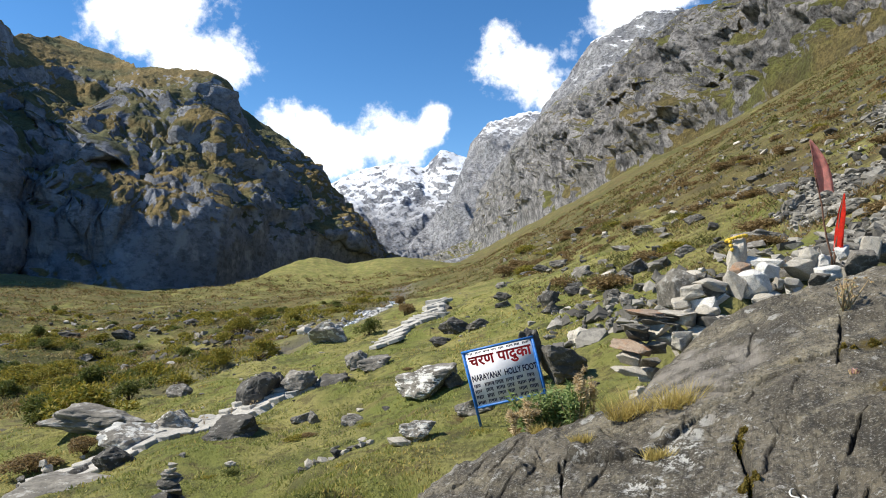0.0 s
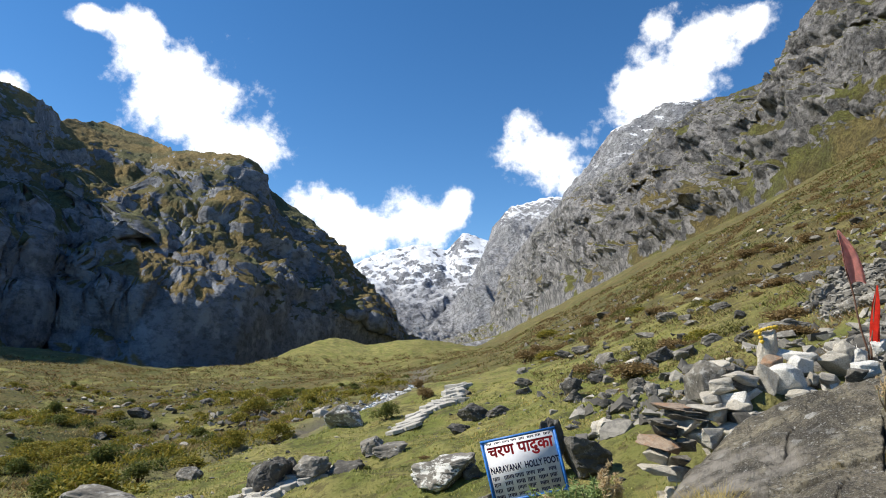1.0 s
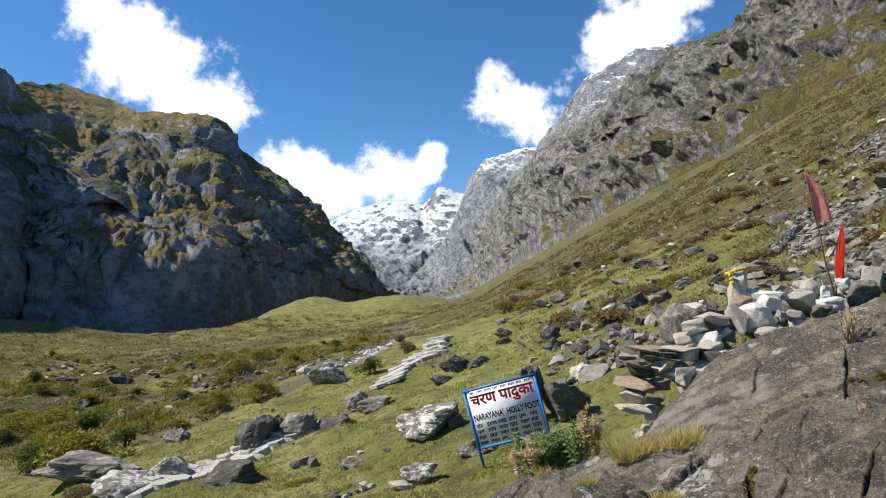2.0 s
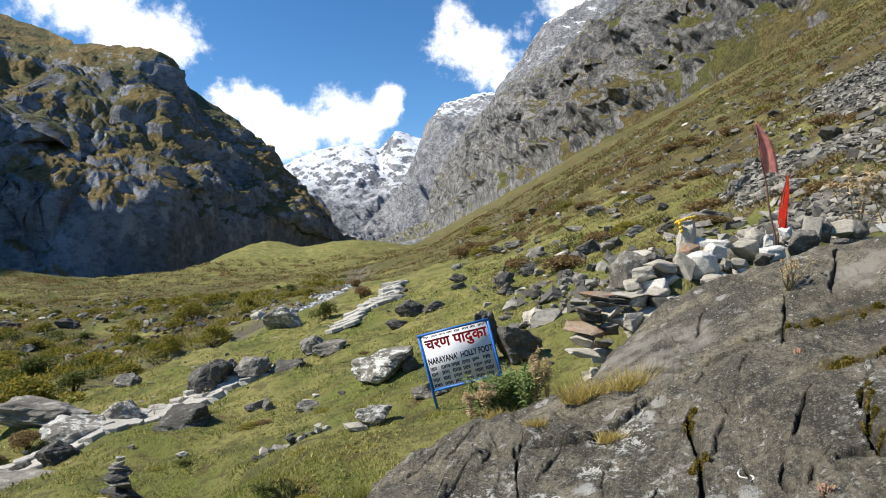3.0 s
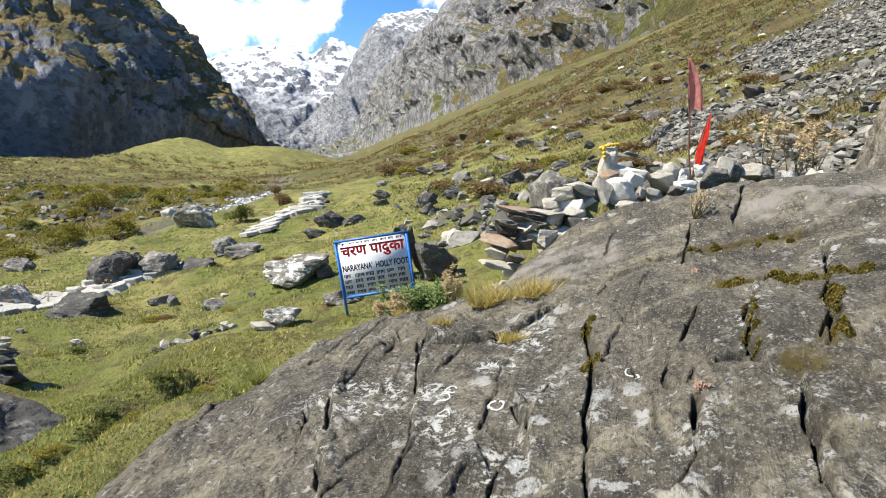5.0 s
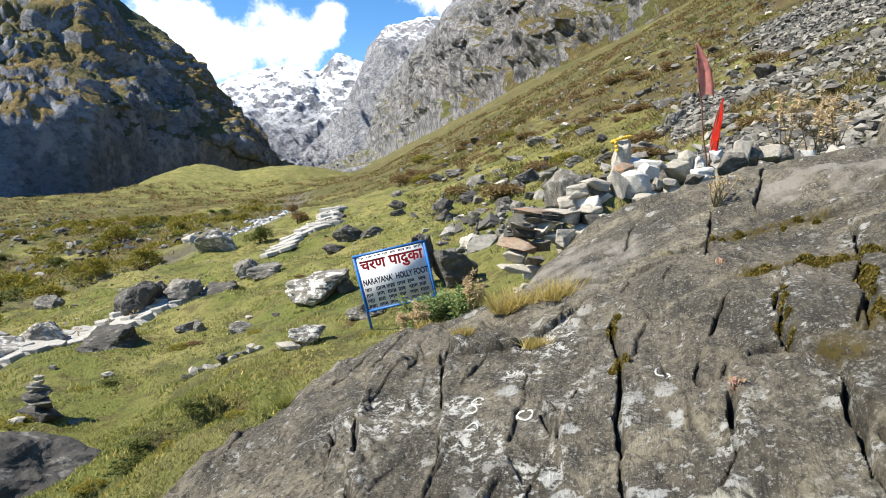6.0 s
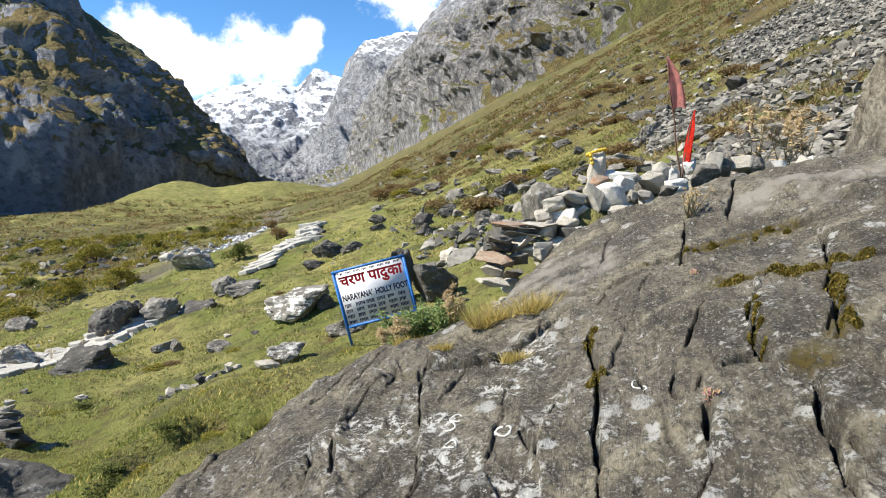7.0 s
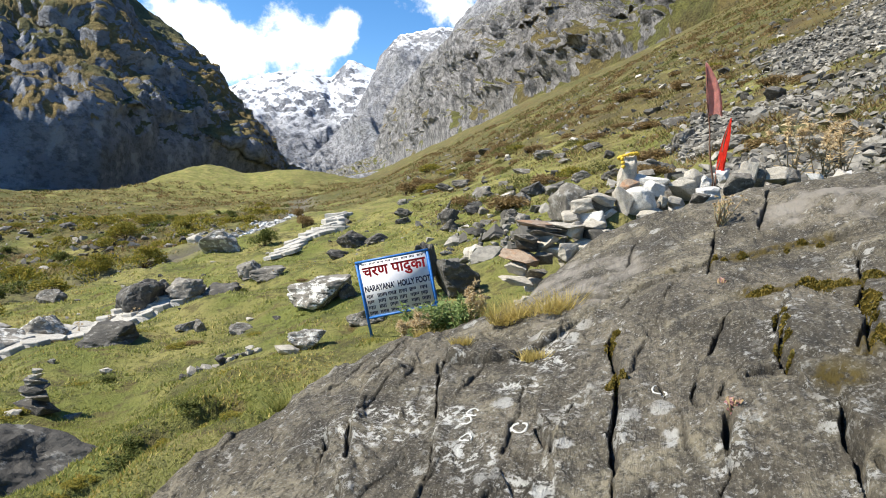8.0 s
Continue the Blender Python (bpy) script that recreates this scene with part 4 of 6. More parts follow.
def place(rows, tones, group):
    for k, (x, y, w, h) in enumerate(rows):
        t = int(tones[k % len(tones)])
        z = min(gz(x, y), gz(x, y + w * 0.3), gz(x - w * 0.3, y))
        set_stone("boulder", BIG, x, y + w * 0.35, z - 0.10 * h, w * 1.06, w * pick.uniform(0.7, 0.95), h * 1.15, TONES[t], LOOKS[t], "boulder", group)


place(PATHSIDE, PATHSIDE_TONE, "boulders beside the path")
place(MEADOW, MEADOW_TONE, "boulders on the meadow")
place(SLOPE, SLOPE_TONE, "boulders at the foot of the hillside")
place(HILL, "101", "boulders on the hillside")
place(FARSIDE, "01", "boulders beyond the stream")
set_stone("boulder", BIG, -2.9, 6.1, gz(-2.9, 6.1) - 0.15, 1.7, 1.2, 0.72, ROCK_DARK, "dark low boulder beside the grassy bank")
set_stone("boulder", BIG, -6.0, 9.9, gz(-6.0, 9.9) - 0.15, 2.0, 1.0, 0.45, ROCK, "flat grey boulder beside the path")

# more boulders strewn over the hillside, and over the far meadow
rs = random.Random(21)
n = 0
while n < 190:
    a, d = radians(rs.uniform(4, 44)), 16 + 50 * rs.random() ** 1.3
    x, y = d * math.sin(a), d * math.cos(a)
    if x < 2.2 + 0.06 * y:
        continue
    w = rs.uniform(0.18, 0.55) * (1.6 if rs.random() < 0.08 else 1)
    h = w * rs.uniform(0.4, 0.75)
    t = rs.choice((0, 0, 1, 1, 1, 2))
    set_stone("boulder", BIG[:4] + SMALL, x, y, gz(x, y) - 0.15 * h, w, w * rs.uniform(0.7, 1.1), h, TONES[t], LOOKS[t], "boulder", "boulders on the hillside", 18)
    n += 1
n = 0
while n < 60:
    a, d = radians(rs.uniform(-40, -12)), rs.uniform(28, 85)
    x, y = d * math.sin(a), d * math.cos(a)
    if x > stream_x(y) - 1.5:
        continue
    w = rs.uniform(0.3, 0.9)
    set_stone("boulder", SMALL, x, y, gz(x, y) - 0.1 * w, w, w * 0.8, w * rs.uniform(0.35, 0.6), TONES[rs.choice((0, 1, 1, 2))], LOOKS[1], "boulder", "boulders beyond the stream", 12)
    n += 1
n = 0
while n < 70:
    a, d = radians(rs.uniform(-34, 14)), rs.uniform(8, 24)
    x, y = d * math.sin(a), d * math.cos(a)
    if x < -8 or x > 6:
        continue
    w = rs.uniform(0.07, 0.22)
    set_stone("stone", SMALL, x, y, gz(x, y) - 0.2 * w, w, w * 0.8, w * rs.uniform(0.4, 0.7), TONES[rs.choice((0, 1, 1, 2, 2))], "small grey stone lying in the turf", "stone", "small stones on the meadow", 14)
    n += 1


# ---- the shrine: piled stones, dry wall, idol stone, flags ----
# x, y, z of the base, width, height, tone
PILE_FRONT = [(2.15, 4.30, 1.39, 0.21, 0.20, 3), (1.99, 4.30, 1.41, 0.14, 0.17, 2), (1.85, 4.30, 1.42, 0.16, 0.10, 1), (1.71, 4.30, 1.41, 0.15, 0.09, 2), (1.84, 4.30, 1.48, 0.20, 0.06, 2), (1.77, 4.30, 1.31, 0.20, 0.09, 3), (1.63, 4.30, 1.34, 0.17, 0.07, 2),
              (2.01, 4.30, 1.29, 0.22, 0.10, 0), (2.43, 4.30, 1.41, 0.11, 0.09, 3), (2.39, 4.30, 1.49, 0.17, 0.06, 2), (2.29, 4.30, 1.49, 0.09, 0.06, 2), (2.67, 4.30, 1.53, 0.14, 0.10, 3), (2.89, 4.30, 1.54, 0.27, 0.19, 1), (2.57, 4.30, 1.51, 0.11, 0.07, 1),
              (2.16, 4.30, 1.34, 0.16, 0.05, 0)]
PILE_BACK = [(2.56, 4.55, 1.54, 0.22, 0.15, 2), (2.32, 4.55, 1.56, 0.14, 0.10, 3), (2.33, 4.55, 1.63, 0.28, 0.07, 3), (2.17, 4.55, 1.54, 0.14, 0.12, 4), (2.63, 4.55, 1.60, 0.12, 0.16, 2), (2.79, 4.55, 1.60, 0.20, 0.15, 3), (2.90, 4.55, 1.69, 0.12, 0.12, 3),
             (3.09, 4.55, 1.71, 0.12, 0.13, 2), (3.20, 4.55, 1.67, 0.13, 0.15, 1), (3.35, 4.55, 1.70, 0.18, 0.12, 2), (3.47, 4.55, 1.71, 0.18, 0.10, 1), (2.43, 4.55, 1.63, 0.13, 0.06, 2), (2.68, 4.55, 1.66, 0.10, 0.09, 2), (2.03, 4.55, 1.52, 0.13, 0.06, 1),
             (1.73, 4.75, 1.32, 0.26, 0.27, 1), (1.97, 4.75, 1.52, 0.13, 0.08, 1)]
WALL = [(1.46, 4.25, 1.22, 0.28, 0.05, 1), (1.63, 4.25, 1.23, 0.14, 0.11, 2), (1.77, 4.25, 1.23, 0.17, 0.13, 1), (1.29, 4.25, 1.19, 0.18, 0.05, 1), (1.32, 4.25, 1.13, 0.17, 0.07, 0), (1.44, 4.25, 1.13, 0.13, 0.12, 1), (1.58, 4.25, 1.16, 0.16, 0.07, 3),
        (1.55, 4.25, 1.08, 0.18, 0.09, 3), (1.28, 4.25, 1.04, 0.22, 0.08, 4), (1.40, 4.25, 1.05, 0.12, 0.07, 1), (1.29, 4.25, 0.96, 0.18, 0.08, 1), (1.24, 4.25, 0.90, 0.13, 0.05, 2), (1.48, 4.25, 1.27, 0.23, 0.03, 1), (1.39, 4.25, 1.30, 0.23, 0.03, 4),
        (1.57, 4.25, 1.30, 0.23, 0.03, 1)]
PILE_LOOKS = ["dark grey stone in the shrine pile", "grey stone in the shrine pile", "pale beige stone in the shrine pile", "bright white marble stone in the shrine pile", "rusty brown flat stone in the shrine pile"]
for rows in (PILE_FRONT, PILE_BACK):
    for x, y, z, w, h, t in rows:
        set_stone("shrine_stone", SMALL, x, y + pick.uniform(-0.04, 0.04), z - 0.02, w * 1.08, w * pick.uniform(0.8, 1.1), h * 1.1 + 0.02, TONES[t], PILE_LOOKS[t], "stone", "stones piled at the shrine", 10)
wall_root = tagged(new("dry_stone_wall"), "low dry wall of flat stacked stones at the shrine", "wall")
for k, (x, y, z, w, h, t) in enumerate(WALL):
    t = 2 if t == 1 and k % 3 else t
    ob = set_stone("wall_stone", SMALL, x, y + pick.uniform(-0.03, 0.05), z - 0.01, w * 1.1, 0.30, h * 1.15 + 0.01, TONES[t], "", tilt=6, parent=wall_root)
for k in range(12):
    x = 1.62 + 0.07 * k + pick.uniform(-0.03, 0.03)
    set_stone("shrine_stone", SMALL, x, pick.uniform(4.12, 4.24), 1.08 + 0.20 * (x - 1.62) + pick.uniform(-0.02, 0.03), pick.uniform(0.16, 0.28), 0.2, 0.17, TONES[pick.choice((0, 1, 2, 2))], PILE_LOOKS[1], "stone", "stones piled at the shrine", 10)
# core of the wall and rubble under the pile
for k in range(26):
    x, y = pick.uniform(1.36, 1.8), pick.uniform(4.34, 4.6)
    set_stone("wall_stone", SMALL, x, y, pick.uniform(0.35, 0.62 + 0.9 * (x - 1.2)), 0.18, 0.2, 0.11, ROCK_PALE if k % 2 else ROCK, "", tilt=12, parent=wall_root)
for k in range(90):
    x, y = pick.uniform(1.75, 3.9), pick.uniform(4.15, 5.3)
    w = pick.uniform(0.07, 0.15)
    set_stone("shrine_stone", SMALL, x, y, gz(x, y) - 0.02, w, w, w * 0.7, TONES[pick.choice((1, 1, 2, 2, 3))], PILE_LOOKS[1], "stone", "stones piled at the shrine", 20)


# ---- cairns ----
def cairn(x, y, sizes, label):
    root = tagged(new("cairn"), label, "cairn", "cairns on the meadow")
    z = gz(x, y) - 0.02
    for w, h, t in sizes:
        set_stone("cairn_stone", SMALL, x + pick.uniform(-0.03, 0.03), y + pick.uniform(-0.03, 0.03), z, w * 0.88, w * 0.8, h * 1.25, TONES[t], "", tilt=7, parent=root)
        z += h * 1.02


cairn(-3.44, 8.05, [(0.56, 0.13, 0), (0.44, 0.11, 1), (0.36, 0.10, 0), (0.26, 0.08, 1), (0.18, 0.07, 2), (0.12, 0.06, 2)], "cairn of six dark stones with pale stones on top")
cairn(-7.25, 11.5, [(0.30, 0.14, 1), (0.24, 0.12, 2), (0.16, 0.10, 2)], "small cairn of pale stones beside the path")
cairn(-7.20, 10.9, [(0.28, 0.20, 0), (0.2, 0.14, 1)], "small cairn of dark stones beside the path")
cairn(3.24, 19.2, [(0.55, 0.44, 0), (0.22, 0.10, 1), (0.14, 0.12, 1), (0.08, 0.10, 1)], "boulder with a little cairn on it")
cairn(2.85, 12.7, [(0.5, 0.24, 2), (0.16, 0.09, 1), (0.10, 0.09, 1), (0.06, 0.08, 1)], "pale stone with a thin cairn on it")
cairn(3.30, 12.3, [(0.26, 0.14, 1), (0.18, 0.1, 1), (0.12, 0.10, 1), (0.07, 0.09, 0)], "thin cairn of grey stones")
row_root = tagged(new("stone_row"), "short row of stacked dark and pale stones in the turf", "stones")
for k in range(11):
    x, y = -1.9 + 0.085 * k, 8.55 + 0.05 * k
    w = pick.uniform(0.11, 0.2)
    set_stone("row_stone", SMALL, x, y, gz(x, y) - 0.02, w, w, w * 0.7, TONES[pick.choice((0, 1, 2, 2))], "", tilt=15, parent=row_root)
set_stone("stone", SMALL, -0.55, 8.0, gz(-0.55, 8.0) - 0.02, 0.3, 0.22, 0.13, ROCK_PALE, "pale stone lying beside a dark boulder", "stone")


# ---- the standing rock beside the shrine, with flat stones stacked on it ----
def standing_rock():
    bm = bmesh.new()
    bmesh.ops.create_icosphere(bm, subdivisions=6, radius=0.62)
    P = np.array([v.co[:] for v in bm.verts])
    rnd = np.random.RandomState(77)
    for nx, ny, nz, d in ((-0.74, -0.52, 0.42, 0.33), (0.2, -0.95, 0.2, 0.42), (0.7, -0.7, 0.1, 0.45), (0.25, 0.1, 0.96, 0.46), (-0.6, -0.75, 0.1, 0.44), (0.9, 0.3, 0.2, 0.45), (-0.35, -0.2, 0.9, 0.47), (0, 0.9, 0.1, 0.4)):
        q = np.array((nx, ny, nz)) / math.sqrt(nx * nx + ny * ny + nz * nz)
        P = P - np.clip(P @ q - d, 0, None)[:, None] * q * 0.97
    lo, hi = P.min(0), P.max(0)
    P = (P - (lo + hi) / 2) / (hi - lo)
    P[:, 2] += 0.5
    # upright cleavage: long splits that lean with the rock
    lean = P[:, 0] - 0.22 * P[:, 2]
    split = ridged(lean * 6.5, P[:, 1] * 2.5, P[:, 2] * 0.5, 4, 33)
    P[:, :2] *= (1 + 0.10 * np.tanh(2.5 * (split - 0.4)) - 0.16 * smooth(1.0, 1.45, split))[:, None]
    P[:, 0] += 0.20 * (P[:, 2] - 0.5)
    for v, p in zip(bm.verts, P):
        v.co = p
    root = tagged(new("standing_rock"), "tall cleaved grey-brown rock with flat stones stacked on top", "rock")
    body = part("rock_body", bm, ROCK_CLEFT, root, flat=True)
    body.matrix_world = pose(6.5, 5.5, 0.5) @ Matrix.Diagonal((1.95, 1.2, 2.75, 1))
    for x, z, w, h in ((5.05, 2.70, 0.40, 0.16), (5.12, 2.88, 0.42, 0.14), (5.10, 3.04, 0.38, 0.13), (5.15, 3.19, 0.30, 0.10), (5.12, 3.31, 0.30, 0.08), (5.40, 3.02, 0.30, 0.14)):
        set_stone("stacked_stone", SMALL, x + 0.62 + pick.uniform(-0.04, 0.04), 5.35, z, w * 0.68, w * 0.7, h * 1.5, ROCK, "", tilt=5, parent=root)


def mat_cleft():
    k = Mat("cleaved_rock", 0.9)
    n = k.noise(3.2, 8, 0.7, stretch=(2.6, 1.6, 0.35))
    f = k.noise(26, 6, 0.75)
    c = k.mix(k.ramp(n, 0.34, 0.64), (0.12, 0.10, 0.075), (0.42, 0.37, 0.28))
    c = k.mix(k.ramp(f, 0.32, 0.56), k.mix(0.6, c, (0.04, 0.036, 0.03)), c)
    c = k.mix(k.math("MULTIPLY", k.ramp(k.noise(5, 6, 0.7), 0.60, 0.68), 0.6), c, (0.50, 0.48, 0.43))
    k.bump(k.math("ADD", k.math("MULTIPLY", n, 2.0), f), 1.0, 0.06)
    return k.done(c)


ROCK_CLEFT = mat_cleft()
standing_rock()


# ---- loose rubble: broken rock joined into sheets ----
def rubble(name, pts, material, label, seed):
    """Many small stones as one object. pts: x, y, size."""
    base = []
    rnd = np.random.RandomState(seed)
    for k in range(16):
        bm = bmesh.new()
        for _ in range(10):
            q = rnd.normal(size=3)
            bm.verts.new(q / np.linalg.norm(q) * 0.6)
        bmesh.ops.convex_hull(bm, input=bm.verts[:])
        bm.verts.index_update()
        base.append((np.array([v.co[:] for v in bm.verts]), np.array([[v.index for v in f.verts] for f in bm.faces])))
        bm.free()
    pts = np.array(pts)
    Z = ground_z(pts[:, 0], pts[:, 1])
    allv, allf, count = [], [], 0
    for i, (x, y, s) in enumerate(pts):
        V, F = base[rnd.randint(16)]
        P = V * (s * rnd.uniform(0.8, 1.6), s * rnd.uniform(0.7, 1.1), s * rnd.uniform(0.45, 0.95))
        a, b = rnd.uniform(0, 6.28), rnd.uniform(-0.5, 0.5)
        ca, sa, cb, sb = math.cos(a), math.sin(a), math.cos(b), math.sin(b)
        P = np.stack([P[:, 0] * cb + P[:, 2] * sb, P[:, 1], -P[:, 0] * sb + P[:, 2] * cb], 1)
        P = np.stack([P[:, 0] * ca - P[:, 1] * sa, P[:, 0] * sa + P[:, 1] * ca, P[:, 2]], 1) + (x, y, Z[i] + 0.12 * s)
        allf.append(F + count)
        count += len(V)
        allv.append(P)
    me = bpy.data.meshes.new(name)
    A, B = np.concatenate(allv), np.concatenate(allf)
    me.vertices.add(len(A))
    me.vertices.foreach_set("co", A.reshape(-1).astype(np.float32))
    me.loops.add(B.size)
    me.loops.foreach_set("vertex_index", B.reshape(-1).astype(np.int32))
    me.polygons.add(len(B))
    me.polygons.foreach_set("loop_start", np.arange(0, B.size, 3, dtype=np.int32))
    me.update(calc_edges=True)
    me.polygons.foreach_set("use_smooth", np.zeros(len(B), bool))
    me.materials.append(material)
    tagged(new(name, me), label, "stones", kind="stuff")


def scatter(count, az, dist, keep, size, seed, power=1.0):
    rnd = np.random.RandomState(seed)
    a, d = np.radians(rnd.uniform(*az, count)), dist[0] + (dist[1] - dist[0]) * rnd.uniform(0, 1, count) ** power
    x, y = d * np.sin(a), d * np.cos(a)
    ok = keep(x, y, rnd.uniform(0, 1, count))
    s = size[0] + (size[1] - size[0]) * rnd.uniform(0, 1, count) ** 3
    return np.stack([x, y, s], 1)[ok]


def mat_rubble(name, dark, light):
    k = Mat(name, 0.9)
    c = k.mix(k.geo.outputs["Random Per Island"], dark, light)
    n = k.noise(7, 6, 0.7)
    c = k.mix(k.ramp(n, 0.35, 0.6), k.mix(0.5, c, (0.06, 0.058, 0.054)), c)
    k.bump(n, 0.7, 0.05)
    return k.done(c)


RUBBLE = mat_rubble("grey_rubble", (0.07, 0.064, 0.054), (0.36, 0.335, 0.285))
rubble("scree", scatter(62000, (20, 52), (9, 75), lambda x, y, r: scree_mask(x, y) > r * 0.9, (0.09, 0.30), 3, 0.9), RUBBLE, "tongue of broken grey scree on the hillside", 3)
rubble("hillside_rubble", scatter(6500, (-2, 46), (12, 95), lambda x, y, r: (x > 1.5 + 0.05 * y) & (fbm(x / 7, y / 7, 0, 3, 13) + 0.25 > r * 0.9), (0.08, 0.5), 5, 1.4), RUBBLE, "grey stones strewn over the hillside turf", 5)
rubble("meadow_pebbles", scatter(1500, (-40, 16), (6, 45), lambda x, y, r: fbm(x / 5, y / 5, 0, 3, 17) + 0.1 > r * 0.8, (0.03, 0.16), 7, 1.2), RUBBLE, "small stones strewn over the meadow turf", 7)
rubble("valley_rubble", scatter(2600, (-42, -8), (30, 120), lambda x, y, r: (x < stream_x(y)) & (fbm(x / 14, y / 14, 0, 3, 19) + 0.1 > r * 0.8), (0.12, 0.6), 9, 1.2), RUBBLE, "grey stones strewn over the far meadow", 9)

# ---- the painted sign ----
def box(bm, x0, y0, z0, x1, y1, z1, bevel=0.004):
    v = bmesh.ops.create_cube(bm, size=1.0)["verts"]
    for q in v:
        q.co = ((x0 + x1) / 2 + q.co.x * (x1 - x0), (y0 + y1) / 2 + q.co.y * (y1 - y0), (z0 + z1) / 2 + q.co.z * (z1 - z0))
    e = list({k for q in v for k in q.link_edges})
    if bevel:
        bmesh.ops.bevel(bm, geom=e, offset=bevel, segments=2, affect="EDGES")
    return bm


def lettering(name, words, material, parent, x0, x1, y0, y1, z, label):
    """Flat letters fitted into a field of the panel."""
    cu = bpy.data.curves.new(name, "FONT")
    cu.body, cu.size, cu.extrude, cu.offset = words, 0.1, 0.004, 0.0034
    tmp = bpy.data.objects.new(name, cu)
    scene.collection.objects.link(tmp)
    dg = bpy.context.evaluated_depsgraph_get()
    me = bpy.data.meshes.new_from_object(tmp.evaluated_get(dg))
    bpy.data.objects.remove(tmp)
    P = np.empty(len(me.vertices) * 3, np.float32)
    me.vertices.foreach_get("co", P)
    P = P.reshape(-1, 3)
    lo, hi = P.min(0), P.max(0)
    P[:, 0] = x0 + (P[:, 0] - lo[0]) / (hi[0] - lo[0]) * (x1 - x0)
    P[:, 1] = y0 + (P[:, 1] - lo[1]) / (hi[1] - lo[1]) * (y1 - y0)
    P[:, 2] = z + (P[:, 2] - lo[2]) / (hi[2] - lo[2] + 1e-9) * 0.002
    me.vertices.foreach_set("co", P.reshape(-1))
    me.materials.clear()
    me.materials.append(material)
    me.name = name
    ob = new(name, me)
    ob.parent = parent
    ob["label"] = label
    return ob


def build_sign():
    W, H = 0.985, 0.80
    r = Vector((0.95, -0.13, 0.235)).normalized()
    n = r.cross(Vector((-0.22, -0.05, 0.97))).normalized()
    up = n.cross(r).normalized()
    top_left = Vector((0.24, 8.45, 0.51))
    m = Matrix((r, up, n)).transposed().to_4x4()
    m.translation = top_left - up * H
    root = tagged(new("sign_board"), "leaning white enamel sign with blue frame and red lettering", "sign")
    root.matrix_world = m
    panel = part("panel", box(bmesh.new(), 0.012, 0.012, -0.004, W - 0.012, H - 0.012, 0.004, 0.001), WHITE, root, "white enamel panel")
    for name, b in (("top_rail", (0, H - 0.032, -0.014, W, H, 0.014)), ("bottom_rail", (0.034, 0, -0.014, W - 0.034, 0.032, 0.014)),
                    ("post", (0, -0.36, -0.0145, 0.034, H - 0.033, 0.0145)), ("post", (W - 0.034, -0.36, -0.0145, W, H - 0.033, 0.0145))):
        part(name, box(bmesh.new(), *b), BLUE, root, "blue painted angle iron")
    # a chipped blue edge inside the frame
    part("edge_stripe", box(bmesh.new(), 0.034, 0.032, 0.0042, 0.046, H - 0.034, 0.0055, 0), BLUE, root, "painted blue border")
    part("edge_stripe", box(bmesh.new(), W - 0.046, 0.032, 0.0042, W - 0.034, H - 0.034, 0.0055, 0), BLUE, root, "painted blue border")
    lettering("heading", "\u091a\u0930\u0923 \u092a\u093e\u0926\u0941\u0915\u093e", RED, panel, 0.07, 0.925, 0.515, 0.700, 0.0042, "red painted Devanagari heading")
    lettering("subheading", "NARAYANA'  HOLLY FOOT", INK, panel, 0.06, 0.945, 0.365, 0.455, 0.0042, "dark blue painted capitals")
    rnd = random.Random(4)

    def strokes(y, h, x0, x1, words):
        """A line of writing too worn to read, word by word."""
        x = x0
        for k in range(words):
            w = (x1 - x0) / words * rnd.uniform(0.62, 0.86)
            bm = bmesh.new()
            box(bm, x, y + h * 0.84, 0.0042, x + w, y + h * 0.96, 0.0056, 0)
            q = x + 0.004
            while q < x + w - 0.008:
                s = rnd.uniform(0.010, 0.015)
                lo = y + h * rnd.choice((0.0, 0.0, 0.15, 0.3))
                box(bm, q, lo, 0.0043, q + s, y + h * 0.82, 0.0055, 0)
                q += s + rnd.uniform(0.004, 0.008)
            part("writing_bar", bm, INK, panel, "dark unreadable writing", flat=True)
            x += (x1 - x0) / words

    strokes(0.725, 0.030, 0.07, 0.93, 8)
    strokes(0.275, 0.052, 0.06, 0.93, 6)
    strokes(0.198, 0.052, 0.06, 0.93, 6)
    strokes(0.122, 0.052, 0.06, 0.93, 6)
    strokes(0.050, 0.046, 0.06, 0.93, 6)


build_sign()


# ---- flags and the garlanded stone ----
def tube(bm, pts, radii, sides=8):
    rings = []
    for k, (p, r) in enumerate(zip(pts, radii)):
        p = Vector(p)
        d = (Vector(pts[min(k + 1, len(pts) - 1)]) - Vector(pts[max(k - 1, 0)])).normalized()
        a = d.orthogonal().normalized()
        b = d.cross(a)
        rings.append([bm.verts.new(p + r * (math.cos(6.2832 * i / sides) * a + math.sin(6.2832 * i / sides) * b)) for i in range(sides)])
    for p, q in zip(rings, rings[1:]):
        for i in range(sides):
            bm.faces.new((p[i], p[(i + 1) % sides], q[(i + 1) % sides], q[i]))
    bm.faces.new(rings[0][::-1])
    bm.faces.new(rings[-1])
    return bm


